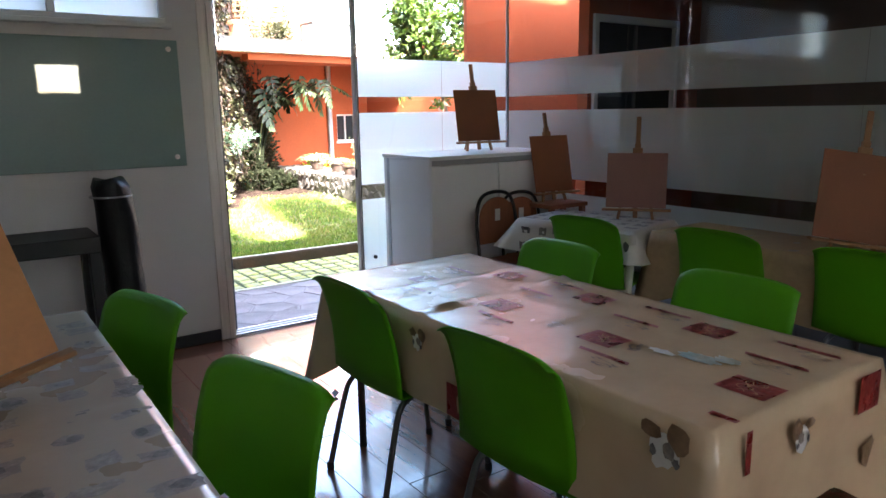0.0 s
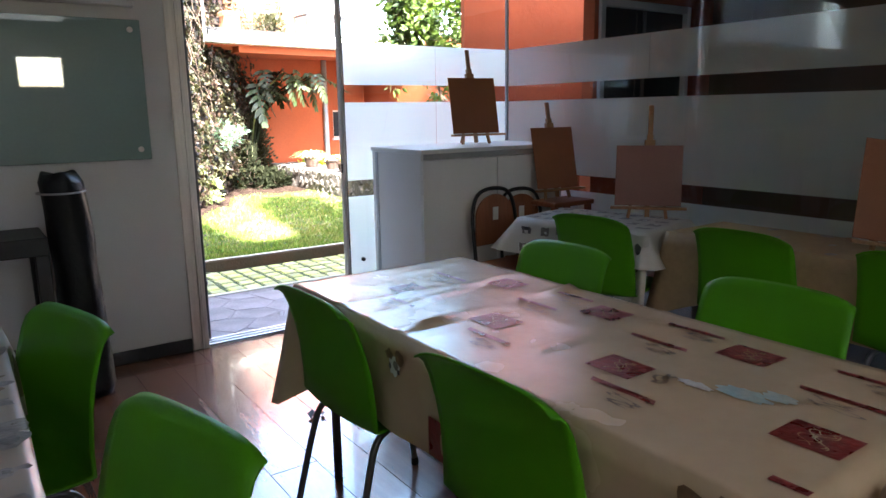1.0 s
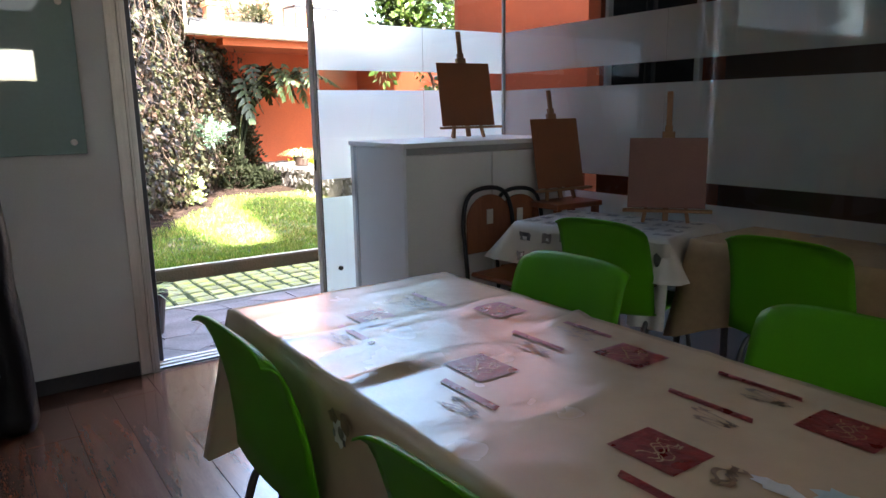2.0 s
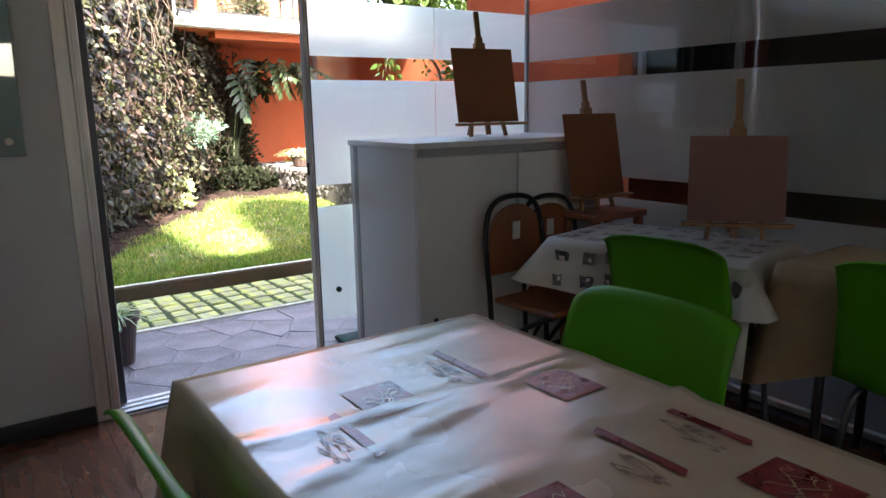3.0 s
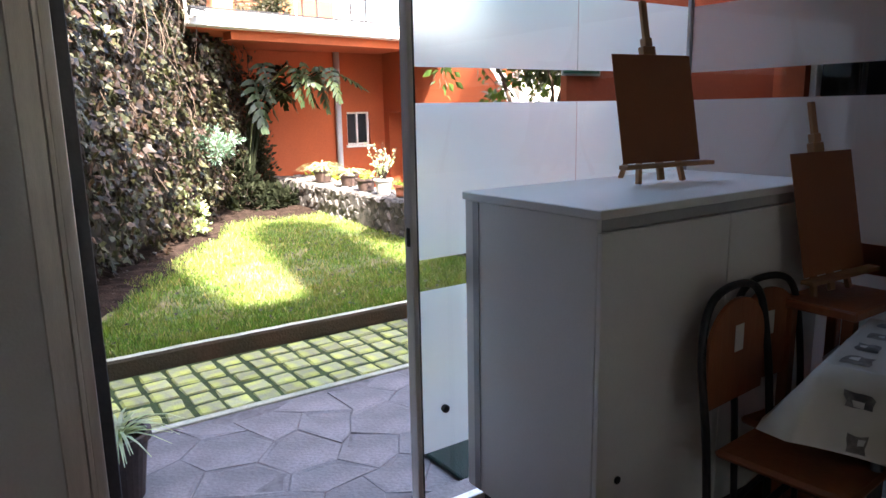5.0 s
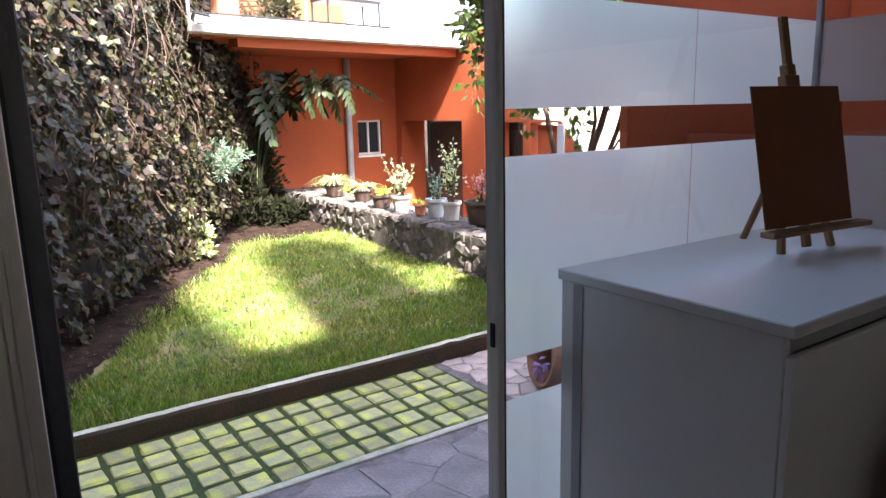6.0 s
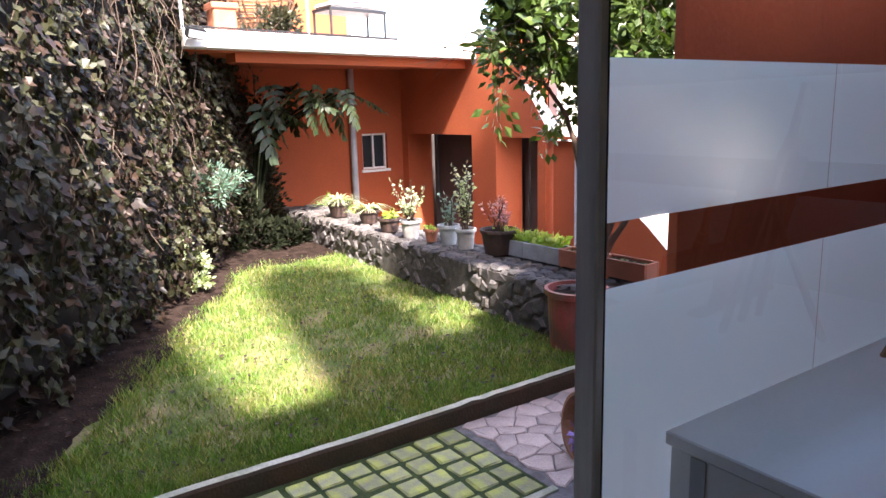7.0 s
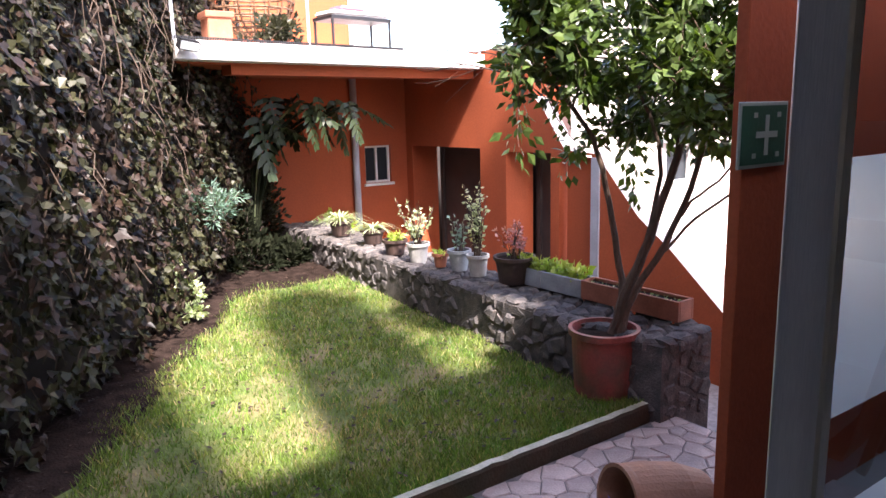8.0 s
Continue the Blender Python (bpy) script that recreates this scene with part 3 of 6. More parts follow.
def scribble(cx, cy, w, h, z, bm, seed, strokes=3, width=0.004):
    rnd = random.Random(seed)
    for s in range(strokes):
        last = None
        ph, y = rnd.uniform(0, 6), cy + rnd.uniform(-h, h) / 2
        for i in range(13):
            f = i / 12
            p = (cx + w * (f - 0.5), y + h * 0.35 * math.sin(ph + f * rnd.uniform(7, 9)) + h * 0.2 * (f - 0.5))
            if last:
                vs = [bm.verts.new((last[0], last[1] - width / 2, z)), bm.verts.new((p[0], p[1] - width / 2, z)), bm.verts.new((p[0], p[1] + width / 2, z)), bm.verts.new((last[0], last[1] + width / 2, z))]
                bm.faces.new(vs)
            last = p
        z += 0.0004
    return bm


def blob(cx, cy, rx, ry, z, bm, seed, n=14, plane="z"):
    rnd = random.Random(seed)
    vs = []
    for k in range(n):
        a, r = 2 * math.pi * k / n, rnd.uniform(0.7, 1.1)
        u, v = cx + rx * r * math.cos(a), cy + ry * r * math.sin(a)
        vs.append(bm.verts.new((u, v, z) if plane == "z" else ((z, u, v) if plane == "x" else (u, z, v))))
    bm.faces.new(vs)
    return bm


# middle table with its printed cloth
TX0, TX1, TY0, TY1, TZ = 1.592, 2.362, 1.02, 2.885, 0.75
table(TX0 + 0.012, TX1 - 0.012, TY0 + 0.012, TY1 - 0.012, "folding table under a cream vinyl cloth")
cloth_1 = thing("tablecloth", "cream vinyl tablecloth with red and grey printed motifs, creased", "tablecloth")
part("sheet", cloth(TX0, TX1, TY0, TY1, TZ, 0.30, 0.55, 4, ((2.16, 0.09, 0.016), (2.52, -0.07, 0.012), (2.34, 0.22, 0.010), (1.80, 0.03, 0.006), (2.72, 0.1, 0.008))), CREAM, cloth_1, smooth=True)
ZP = TZ + 0.0026
for k in range(-1, 3):
    dy = 0.476 * k
    for x, y in ((1.888, 1.595 + dy), (2.205, 1.448 + dy)):
        if TY0 + 0.07 < y < TY1 - 0.3:
            red = part("red_motif", print_patch(x - 0.054, x + 0.054, y - 0.067, y + 0.067, ZP, bmesh.new()), RED_PRINT, cloth_1, "dark red printed square")
            part("scribble", scribble(x, y, 0.075, 0.05, ZP + 0.001, bmesh.new(), k + 7, 4, 0.0035), CREAM, red)
    for x, y in ((2.11, 1.65 + dy), (1.78, 1.49 + dy), (2.27, 1.17 + dy)):
        if TY0 + 0.1 < y < TY1 - 0.25:
            bar = part("red_bar", print_patch(x - 0.012, x + 0.008, y - 0.09, y + 0.09, ZP, bmesh.new(), 0.01), RED_PRINT, cloth_1, "dark red printed bar")
            part("grey_scribble", scribble(x - 0.05, y, 0.05, 0.11, ZP, bmesh.new(), k + 31, 3, 0.012), BROWN_PRINT, bar, "grey-brown printed scribble")
    y = 1.33 + dy
    if k == 0:
        fig = part("blue_motif", blob(1.97, y - 0.01, 0.034, 0.065, ZP, bmesh.new(), k + 51, 22), BLUE_PRINT, cloth_1, "blue-green printed smear")
        part("blue_streak", blob(2.01, y - 0.07, 0.026, 0.045, ZP + 0.0008, bmesh.new(), k + 58, 20), BLUE_PRINT, fig)
        part("white_blot", blob(1.93, y + 0.08, 0.018, 0.05, ZP + 0.0012, bmesh.new(), k + 52, 18), WHITE_PRINT, fig, "white printed blot")
        part("brown_stroke", scribble(1.90, y + 0.15, 0.07, 0.03, ZP + 0.001, bmesh.new(), k + 53, 3, 0.010), BROWN_PRINT, fig, "brown printed strokes")
# prints on the hanging sides
def side_figure(u, z, at, plane, seed, size=1.0):
    """A small printed animal figure: pale body, brown back, black marks."""
    fig = part("side_motif", blob(u, z, 0.036 * size, 0.040 * size, at, bmesh.new(), seed, 16, plane), WHITE_PRINT, cloth_1, "pale printed figure")
    back = 1.0 if plane == "x" else -1.0
    for k, (du, dz, w, h, mat) in enumerate(((-0.03, 0.032, 0.028, 0.030, BROWN_PRINT), (0.028, 0.035, 0.026, 0.018, BROWN_PRINT), (-0.012, 0.004, 0.016, 0.018, GREY_PRINT), (0.022, -0.004, 0.008, 0.012, BLACK_PRINT), (-0.028, -0.012, 0.009, 0.010, BLACK_PRINT))):
        part("mark", blob(u + du * size, z + dz * size, w * size, h * size, at - 0.0006 * (k + 1), bmesh.new(), seed + k, 12, plane), mat, fig)


side_figure(1.13, 0.675, TX0 - 0.019, "x", 11, 1.25)
side_figure(2.14, 0.66, TX0 - 0.019, "x", 21, 0.9)
side_figure(2.62, 0.60, TX0 - 0.026, "x", 31, 0.9)
side_figure(TX0 + 0.33, 0.655, TY0 - 0.022, "y", 41, 0.95)
red = part("red_motif", box(TX0 - 0.023, TX0 - 0.022, 1.855, 1.965, 0.465, 0.575), RED_PRINT, cloth_1, "dark red printed square")
part("scribble", blob(1.90, 0.52, 0.012, 0.035, TX0 - 0.0236, bmesh.new(), 3, 9, "x"), CREAM, red)
part("red_motif", box(TX1 - 0.17, TX1 - 0.06, TY0 - 0.024, TY0 - 0.023, 0.64, 0.742), RED_PRINT, cloth_1, "dark red printed square")
part("red_bar", box(TX0 + 0.085, TX0 + 0.105, TY0 - 0.025, TY0 - 0.024, 0.64, 0.742), RED_PRINT, cloth_1, "dark red printed bar")
part("red_bar", print_patch(TX0 + 0.085, TX0 + 0.105, TY0 + 0.005, TY0 + 0.075, ZP, bmesh.new()), RED_PRINT, cloth_1, "dark red printed bar")
part("side_motif", blob(TX1 - 0.10, 0.52, 0.045, 0.05, TY0 - 0.030, bmesh.new(), 8, 14, "y"), BROWN_PRINT, cloth_1, "brown printed figure")


def dotted_prints(parent, x0, x1, y0, y1, seed, step=0.115):
    """Small square grey motifs scattered in rows."""
    rnd = random.Random(seed)
    i = 0
    x = x0 + 0.06
    while x < x1 - 0.04:
        y = y0 + 0.06 + (step / 2 if i % 2 else 0)
        while y < y1 - 0.05:
            w = rnd.uniform(0.022, 0.046)
            mat = BLACK_PRINT if rnd.random() < 0.08 else GREY_PRINT
            part("grey_motif", blob(x + rnd.uniform(-0.012, 0.012), y + rnd.uniform(-0.015, 0.015), w, w * rnd.uniform(0.6, 1.2), ZP, bmesh.new(), i * 97 + int(y * 100), 6), mat, parent, "grey printed motif")
            y += step
        x += step * 0.8
        i += 1


LX0, LX1, LY0, LY1 = -0.2, 0.675, 0.5, 2.95
table(LX0 + 0.012, LX1 - 0.012, LY0 + 0.012, LY1 - 0.012, "folding table under a pale printed cloth")
cloth_2 = thing("tablecloth", "pale vinyl tablecloth with small grey printed motifs", "tablecloth")
part("sheet", cloth(LX0, LX1, LY0, LY1, TZ, 0.22, 0.4, 9, ((1.9, 0.05, 0.004),)), PALE_CLOTH, cloth_2, smooth=True)
rnd = random.Random(5)
for i in range(7):
    for j in range(14):
        x, y = LX0 + 0.06 + 0.128 * i + rnd.uniform(-0.025, 0.025), LY0 + 0.62 + 0.128 * j + (0.07 if i % 2 else 0) + rnd.uniform(-0.03, 0.03)
        if y > LY1 - 0.09:
            continue
        w, h = rnd.uniform(0.030, 0.056), rnd.uniform(0.026, 0.044)
        pic = bmesh.new()
        if rnd.random() < 0.7:
            skew, ring = rnd.uniform(-0.3, 0.3), []
            for e in range(16):
                g = e / 4
                u, v = ((-1 + 2 * (g % 1), -1), (1, -1 + 2 * (g % 1)), (1 - 2 * (g % 1), 1), (-1, 1 - 2 * (g % 1)))[int(g)]
                u, v = u * rnd.uniform(0.72, 1.0), v * rnd.uniform(0.72, 1.0)
                ring.append(pic.verts.new((x + w * u, y + h * v + skew * w * u, ZP - 0.0015)))
            pic.faces.new(ring)
        else:
            blob(x, y, w, h, ZP - 0.0015, pic, i * 31 + j, 14)
        pic = part("picture_print", pic, GREY_PRINT, cloth_2, "small grey printed picture")
        if rnd.random() < 0.6:
            part("dark_spot", blob(x + rnd.uniform(-0.012, 0.012), y, w * 0.5, h * 0.6, ZP - 0.0008, bmesh.new(), i * 17 + j, 11), BLACK_PRINT, pic, "dark printed spot")

# small table set at an angle, with a printed cloth whose corner sticks out
SX0, SX1, SY0, SY1 = 3.285, 3.80, 2.76, 3.58
ANGLE = Matrix.Translation((SX0, SY1, 0)) @ Matrix.Rotation(radians(12), 4, 'Z') @ Matrix.Translation((-SX0, -SY1, 0))
table(SX0 + 0.012, SX1 - 0.012, SY0 + 0.012, SY1 - 0.012, "small side table under a white printed cloth").matrix_basis = ANGLE
cloth_3 = thing("tablecloth", "white vinyl tablecloth printed with dark pictures, one corner sticking out", "tablecloth", ANGLE)
part("sheet", cloth(SX0, SX1, SY0, SY1, TZ, 0.215, -0.22, 12, flare=0.13), WHITE_CLOTH, cloth_3, smooth=True)
rnd = random.Random(22)


def picture(corners, mat, parent):
    """A ragged dark picture printed between four corners, with paler spots."""
    mid = sum(corners, Vector()) / 4
    lift = (corners[1] - corners[0]).cross(corners[3] - corners[0]).normalized() * 0.0015
    bm, ring = bmesh.new(), []
    for e in range(12):
        g = e / 3
        q = corners[int(g)].lerp(corners[(int(g) + 1) % 4], g % 1)
        ring.append(bm.verts.new(mid + (q - mid) * rnd.uniform(0.75, 1.05)))
    bm.faces.new(ring)
    pic = part("picture_print", bm, mat, parent, "dark printed picture")
    spot = bmesh.new()
    c = mid + (corners[0] - mid) * rnd.uniform(-0.4, 0.4) + (corners[1] - mid) * rnd.uniform(-0.3, 0.3)
    spot.faces.new([spot.verts.new(c + lift + (q - mid) * rnd.uniform(0.15, 0.45)) for q in corners])
    part("pale_spot", spot, WHITE_PRINT, pic)


for i in range(4):
    for j in range(7):
        x, y = SX0 + 0.07 + 0.125 * i + rnd.uniform(-0.012, 0.012), SY0 + 0.07 + 0.115 * j + rnd.uniform(-0.012, 0.012)
        w, h = rnd.uniform(0.026, 0.042), rnd.uniform(0.026, 0.042)
        picture([Vector((x + a * w, y + b * h, ZP)) for a, b in ((-1, -1), (1, -1), (1, 1), (-1, 1))], GREY_PRINT if rnd.random() < 0.7 else BLACK_PRINT, cloth_3)
for j in range(7):
    for k in range(2):
        y, z = SY0 + 0.08 + 0.105 * j + rnd.uniform(-0.015, 0.015), 0.695 - 0.095 * k + rnd.uniform(-0.01, 0.01)
        w, h = rnd.uniform(0.022, 0.036), rnd.uniform(0.022, 0.034)
        x = SX0 - 0.024 - 0.012 * k - (0.045 if j == 6 else 0) * (k + 0.6)
        picture([Vector((x, y - a * w, z + b * h)) for a, b in ((-1, -1), (1, -1), (1, 1), (-1, 1))], BLACK_PRINT if rnd.random() < 0.6 else GREY_PRINT, cloth_3)
# long end of the printed cloth that hangs beside the tan one
end = bmesh.new()
prev = None
for i in range(13):
    y = SY0 - 0.035 + 0.18 * i / 12
    row = [end.verts.new((SX0 - 0.040 - 0.012 * math.sin(i * 0.9) - 0.02 * k / 6, y + 0.01 * k / 6, 0.735 - 0.38 * k / 6 + 0.004 * math.sin(i))) for k in range(7)]
    if prev:
        for k in range(6):
            end.faces.new((prev[k], row[k], row[k + 1], prev[k + 1]))
    prev = row
part("hanging_end", end, WHITE_CLOTH, cloth_3, "long hanging end", True)
for dy, z, w, h in ((0.01, 0.67, 0.02, 0.03), (0.09, 0.68, 0.028, 0.035), (0.03, 0.57, 0.025, 0.03), (0.10, 0.56, 0.018, 0.03), (0.02, 0.45, 0.02, 0.035), (0.11, 0.44, 0.025, 0.03)):
    part("picture_print", blob(SY0 + dy, z, w, h, SX0 - 0.076, bmesh.new(), int(z * 100), 9, plane="x"), BLACK_PRINT if dy < 0.06 else GREY_PRINT, cloth_3, "dark printed picture")
FX0, FX1 = 3.52, 4.03
table(FX0 + 0.03, FX1 - 0.01, 0.77, 2.71, "long side table under a kraft cloth")
cloth_4 = thing("tablecloth", "tan tablecloth with faint print on the side table", "tablecloth")
part("sheet", cloth(FX0 + 0.02, FX1, 0.75, 2.73, TZ, 0.33, 0.3, 17), CREAM_DARK, cloth_4, smooth=True)
dotted_prints(cloth_4, FX0 + 0.02, FX1, 0.9, 2.6, 25, 0.24)

# cabinet
cabinet = thing("cabinet", "light grey laminate cabinet with two doors and a dark plinth", "cabinet")
CX0, CX1, CY0, CY1, CT = 2.885, 4.025, 3.985, 4.572, 1.143
part("end_panel", box(CX0, CX0 + 0.02, CY0 + 0.004, CY1, 0.095, CT - 0.028, 0.002), GREY_LAM, cabinet)
part("end_panel", box(CX1 - 0.02, CX1, CY0 + 0.004, CY1, 0.095, CT - 0.028, 0.002), GREY_LAM, cabinet)
part("back_strip", box(CX0 - 0.004, CX0, CY1 - 0.075, CY1 - 0.045, 0.10, CT - 0.03), GREY_EDGE, cabinet, "darker joint strip")
part("top", box(CX0 - 0.006, CX1 + 0.004, CY0 - 0.016, CY1 + 0.01, CT - 0.026, CT, 0.003), GREY_LAM, cabinet)
# grip groove; its shade is put into the grey colour
part("grip_channel", box(CX0 + 0.022, CX1 - 0.022, CY0 + 0.006, CY0 + 0.03, CT - 0.062, CT - 0.028), GREY_EDGE, cabinet, "grip channel under the top, greyed for the shade in it")
part("bottom", box(CX0 + 0.021, CX1 - 0.021, CY0 + 0.02, CY1, 0.095, 0.115), GREY_LAM, cabinet)
part("back_panel", box(CX0 + 0.021, CX1 - 0.021, CY1 - 0.012, CY1, 0.116, CT - 0.03), GREY_LAM, cabinet)
part("plinth", box(CX0 + 0.05, CX1 - 0.03, CY0 + 0.06, CY1 - 0.03, 0.0, 0.094), DARK, cabinet, "dark recessed plinth")
for a, b in ((CX0 + 0.002, 3.453), (3.457, CX1 - 0.002)):
    d = part("door", box(a, b, CY0 - 0.014, CY0 + 0.003, 0.10, CT - 0.064, 0.002), GREY_LAM, cabinet)
    part("lock", lathe([(0.010, 0), (0.012, 0.002), (0.012, 0.006), (0.006, 0.008)], 14), BLACK_METAL, d, "round dark lock").matrix_basis = pose(a + 0.085, CY0 - 0.014, 0.35, 90)


def easel(board_mat, label, w=0.33, h=0.36, mast=0.60, low=0.06):
    """A small table easel with a board; it faces -y, its base at z 0."""
    e = thing("table_easel", label, "easel", group="table easels")
    lean = 0.20
    part("board", box(-w / 2, w / 2, -0.004, 0.0, 0, h, 0.001), board_mat, e, "plain brown hardboard").matrix_basis = pose(0, -0.02, low + 0.012, -math.degrees(lean))
    part("mast", box(-0.014, 0.014, 0.006, 0.02, -0.05, mast - 0.02, 0.002), PINE, e, "wooden mast").matrix_basis = pose(0, -0.02, low, -math.degrees(lean))
    part("clamp", box(-0.03, 0.03, 0.001, 0.028, h + 0.012, h + 0.045, 0.003, box(-0.018, 0.018, 0.001, 0.028, h + 0.045, h + 0.075, 0.003)), PINE, e, "wooden top clamp").matrix_basis = pose(0, -0.02, low, -math.degrees(lean))
    part("ledge", box(-w / 2 - 0.02, w / 2 + 0.03, -0.065, -0.022, low - 0.004, low + 0.01, 0.002), PINE, e, "wooden ledge")
    for s in (-1, 1):
        part("leg", box(-0.009, 0.009, -0.009, 0.009, 0, low + 0.30, 0.002), PINE, e, "wooden leg").matrix_basis = pose(0.105 * s, -0.018, 0, -math.degrees(lean), -10 * s)
    part("rear_leg", tube([(0, 0.045, mast * 0.55), (0, 0.19, 0.0)], 0.010, 8), PINE, e, "wooden rear leg")
    return e


easel_a = easel(HARDBOARD, "small wooden table easel with a blank brown board, on the cabinet", 0.36, 0.375)
easel_a.matrix_basis = pose(3.555, 4.33, CT, 0, 0, -7)
easel_b = easel(HARDBOARD, "small wooden table easel with a blank brown board, on a stool", 0.35, 0.40)
easel_b.matrix_basis = pose(3.875, 3.87, 0.785, 0, 0, -3)
easel_c = easel(PINKISH_BOARD, "wooden table easel with a pinkish board by the glass", 0.36, 0.34)
easel_c.matrix_basis = pose(3.80, 3.06, TZ + 0.004, 0, 0, -52)
easel_d = easel(HARDBOARD, "wooden table easel with a tilted brown board on the side table", 0.40, 0.42, 0.66, 0.03)
easel_d.matrix_basis = pose(3.80, 1.78, TZ + 0.004, 0, 9, -38)
easel_e = easel(material("pale_hardboard", (0.62, 0.27, 0.10), 0.6, vary=0.06), "wooden table easel with a light brown board on the pale cloth", 0.40, 0.36, 0.5, 0.03)
easel_e.matrix_basis = pose(0.33, 2.20, TZ + 0.004, 0, -13, 8)

stool = thing("wooden_stool", "square brown wooden stool that carries an easel", "stool")
part("seat", box(3.68, 4.04, 3.68, 4.08 - 0.15, 0.755, 0.785, 0.005), CHAIR_WOOD, stool)
for x in (3.71, 4.01):
    for y in (3.71, 3.90):
        part("leg", box(x - 0.018, x + 0.018, y - 0.018, y + 0.018, 0, 0.755, 0.003), CHAIR_WOOD, stool)


def folding_chair(m):
    c = thing("folding_chair", "old folding chair with bowed dark tube and brown wooden back", "chair", m, "folding chairs")
    part("back_tube", tube(bent([(-0.17, 0, 0.0), (-0.18, 0.02, 0.45), (-0.18, 0.05, 0.72), (-0.13, 0.06, 0.86), (0, 0.062, 0.895), (0.13, 0.06, 0.86), (0.18, 0.05, 0.72), (0.18, 0.02, 0.45), (0.17, 0, 0.0)]), 0.012, 8), BLACK_METAL, c, "dark steel tube", True)
    panel = bmesh.new()
    vs = []
    for k in range(20):
        a = math.pi * k / 19
        vs.append(panel.verts.new((0.155 * math.cos(a), 0, 0.72 + 0.14 * math.sin(a))))
    vs += [panel.verts.new((-0.155, 0, 0.55)), panel.verts.new((0.155, 0, 0.55))]
    f = panel.faces.new(vs)
    ext = bmesh.ops.extrude_face_region(panel, geom=[f])
    for v in [g for g in ext["geom"] if isinstance(g, bmesh.types.BMVert)]:
        v.co.y -= 0.012
    bmesh.ops.recalc_face_normals(panel, faces=panel.faces[:])
    part("back_panel", panel, CHAIR_WOOD, c, "brown wooden panel").matrix_basis = pose(0, 0.055, -0.0)
    part("sticker", box(-0.02, 0.025, 0.040, 0.042, 0.70, 0.78), WHITE_PRINT, c, "small white paper label")
    part("seat", box(-0.18, 0.18, -0.36, 0.0, 0.44, 0.465, 0.01), CHAIR_WOOD, c)
    for s in (-1, 1):
        part("leg", tube(bent([(0.155 * s, 0.10, 0.0), (0.155 * s, -0.1, 0.30), (0.155 * s, -0.33, 0.44)]), 0.011, 8), BLACK_METAL, c, "dark steel tube", True)
    return c


folding_chair(pose(3.335, 3.80, 0, 0, 0, 4))
folding_chair(pose(3.60, 3.87, 0, 0, 0, -6)).scale = (0.9, 0.9, 0.97)

# black stand and wrapped roll by the wall
stand = thing("black_stand", "black painted side table with a lower shelf by the wall", "table")
part("top", box(0.05, 0.93, 4.12, 4.5, 0.745, 0.83, 0.005), BLACK_WOOD, stand)
part("shelf", box(0.08, 0.94, 4.16, 4.47, 0.20, 0.23, 0.004), BLACK_WOOD, stand)
for x in (0.09, 0.90):
    for y in (4.16, 4.45):
        part("leg", box(x - 0.03, x + 0.03, y - 0.03, y + 0.03, 0, 0.745, 0.004), BLACK_WOOD, stand)
roll = thing("plastic_roll", "tall roll wrapped in shiny black plastic, standing on the floor", "roll")
bm = bmesh.new()
rings = []
for i in range(26):
    z = 1.11 * i / 25
    ring = []
    for k in range(28):
        a = 2 * math.pi * k / 28
        r = 0.098 + 0.012 * noise.noise(Vector((math.cos(a) * 1.5, math.sin(a) * 1.5, z * 5))) - (0.02 if i in (0, 25) else 0)
        ring.append(bm.verts.new((r * math.cos(a) - 0.05 * (z - 0.2), r * math.sin(a), z + (0.01 * math.sin(3 * a) if i > 20 else 0))))
    rings.append(ring)
for a, b in zip(rings, rings[1:]):
    for k in range(28):
        bm.faces.new((a[k], a[(k + 1) % 28], b[(k + 1) % 28], b[k]))
bm.faces.new(rings[0][::-1]), bm.faces.new(rings[-1])
part("wrap", bm, BLACK_PLASTIC, roll, smooth=True)
roll.matrix_basis = pose(1.065, 4.24, 0)
part("tie", tube([(0.103 * math.cos(a) - 0.045, 0.103 * math.sin(a), 1.02) for a in [2 * math.pi * k / 24 for k in range(25)]], 0.005, 6), GREY_EDGE, roll, "grey tie string")


# ---- outdoors: ground, paving, kerb, lawn ----
LOW = -0.75
structure("ground", box(-150, 150, -150, 150, LOW - 0.3, LOW), JOINT, "bare earth ground reaching far away", "ground")
TERRACE = -0.075
structure("door_step", box(1.70, RX1 + 0.05, RY1 + 0.031, RY1 + 0.152, -0.25, -0.012), DARK_FLAG, "grey stone step under the glass front", "step")
structure("terrace_bed", box(-1.75, 5.62, RY1 + 0.14, 6.92, LOW, TERRACE - 0.004), JOINT, "earth bed under the terrace stones", "ground")
pavement = thing("pavement", "purple-grey flagstone terrace with earth joints", "pavement", kind="structure")
block_strip = thing("paving_strip", "strip of mossy concrete paving blocks", "pavement", kind="structure")
part("moss_bed", box(0.4, 4.02, 6.10, 6.92, TERRACE - 0.015, TERRACE - 0.001), MOSS, block_strip, "green moss between the blocks")
part("edge_course", box(0.4, 4.04, 6.055, 6.10, TERRACE - 0.015, TERRACE + 0.008, 0.004), KERB_TOP, block_strip, "pale concrete edge course")
# added strip, a guess for the dark green band behind the low clear glass
mat_1 = thing("door_mat", "dark green strip added before the fixed glass", "mat")
part("strip_sheet", box(3.03, 4.0, 4.80, 5.16, TERRACE + 0.008, TERRACE + 0.03, 0.006), STRIP_GREEN, mat_1)
kerb = bmesh.new()
n = 60
prev = None
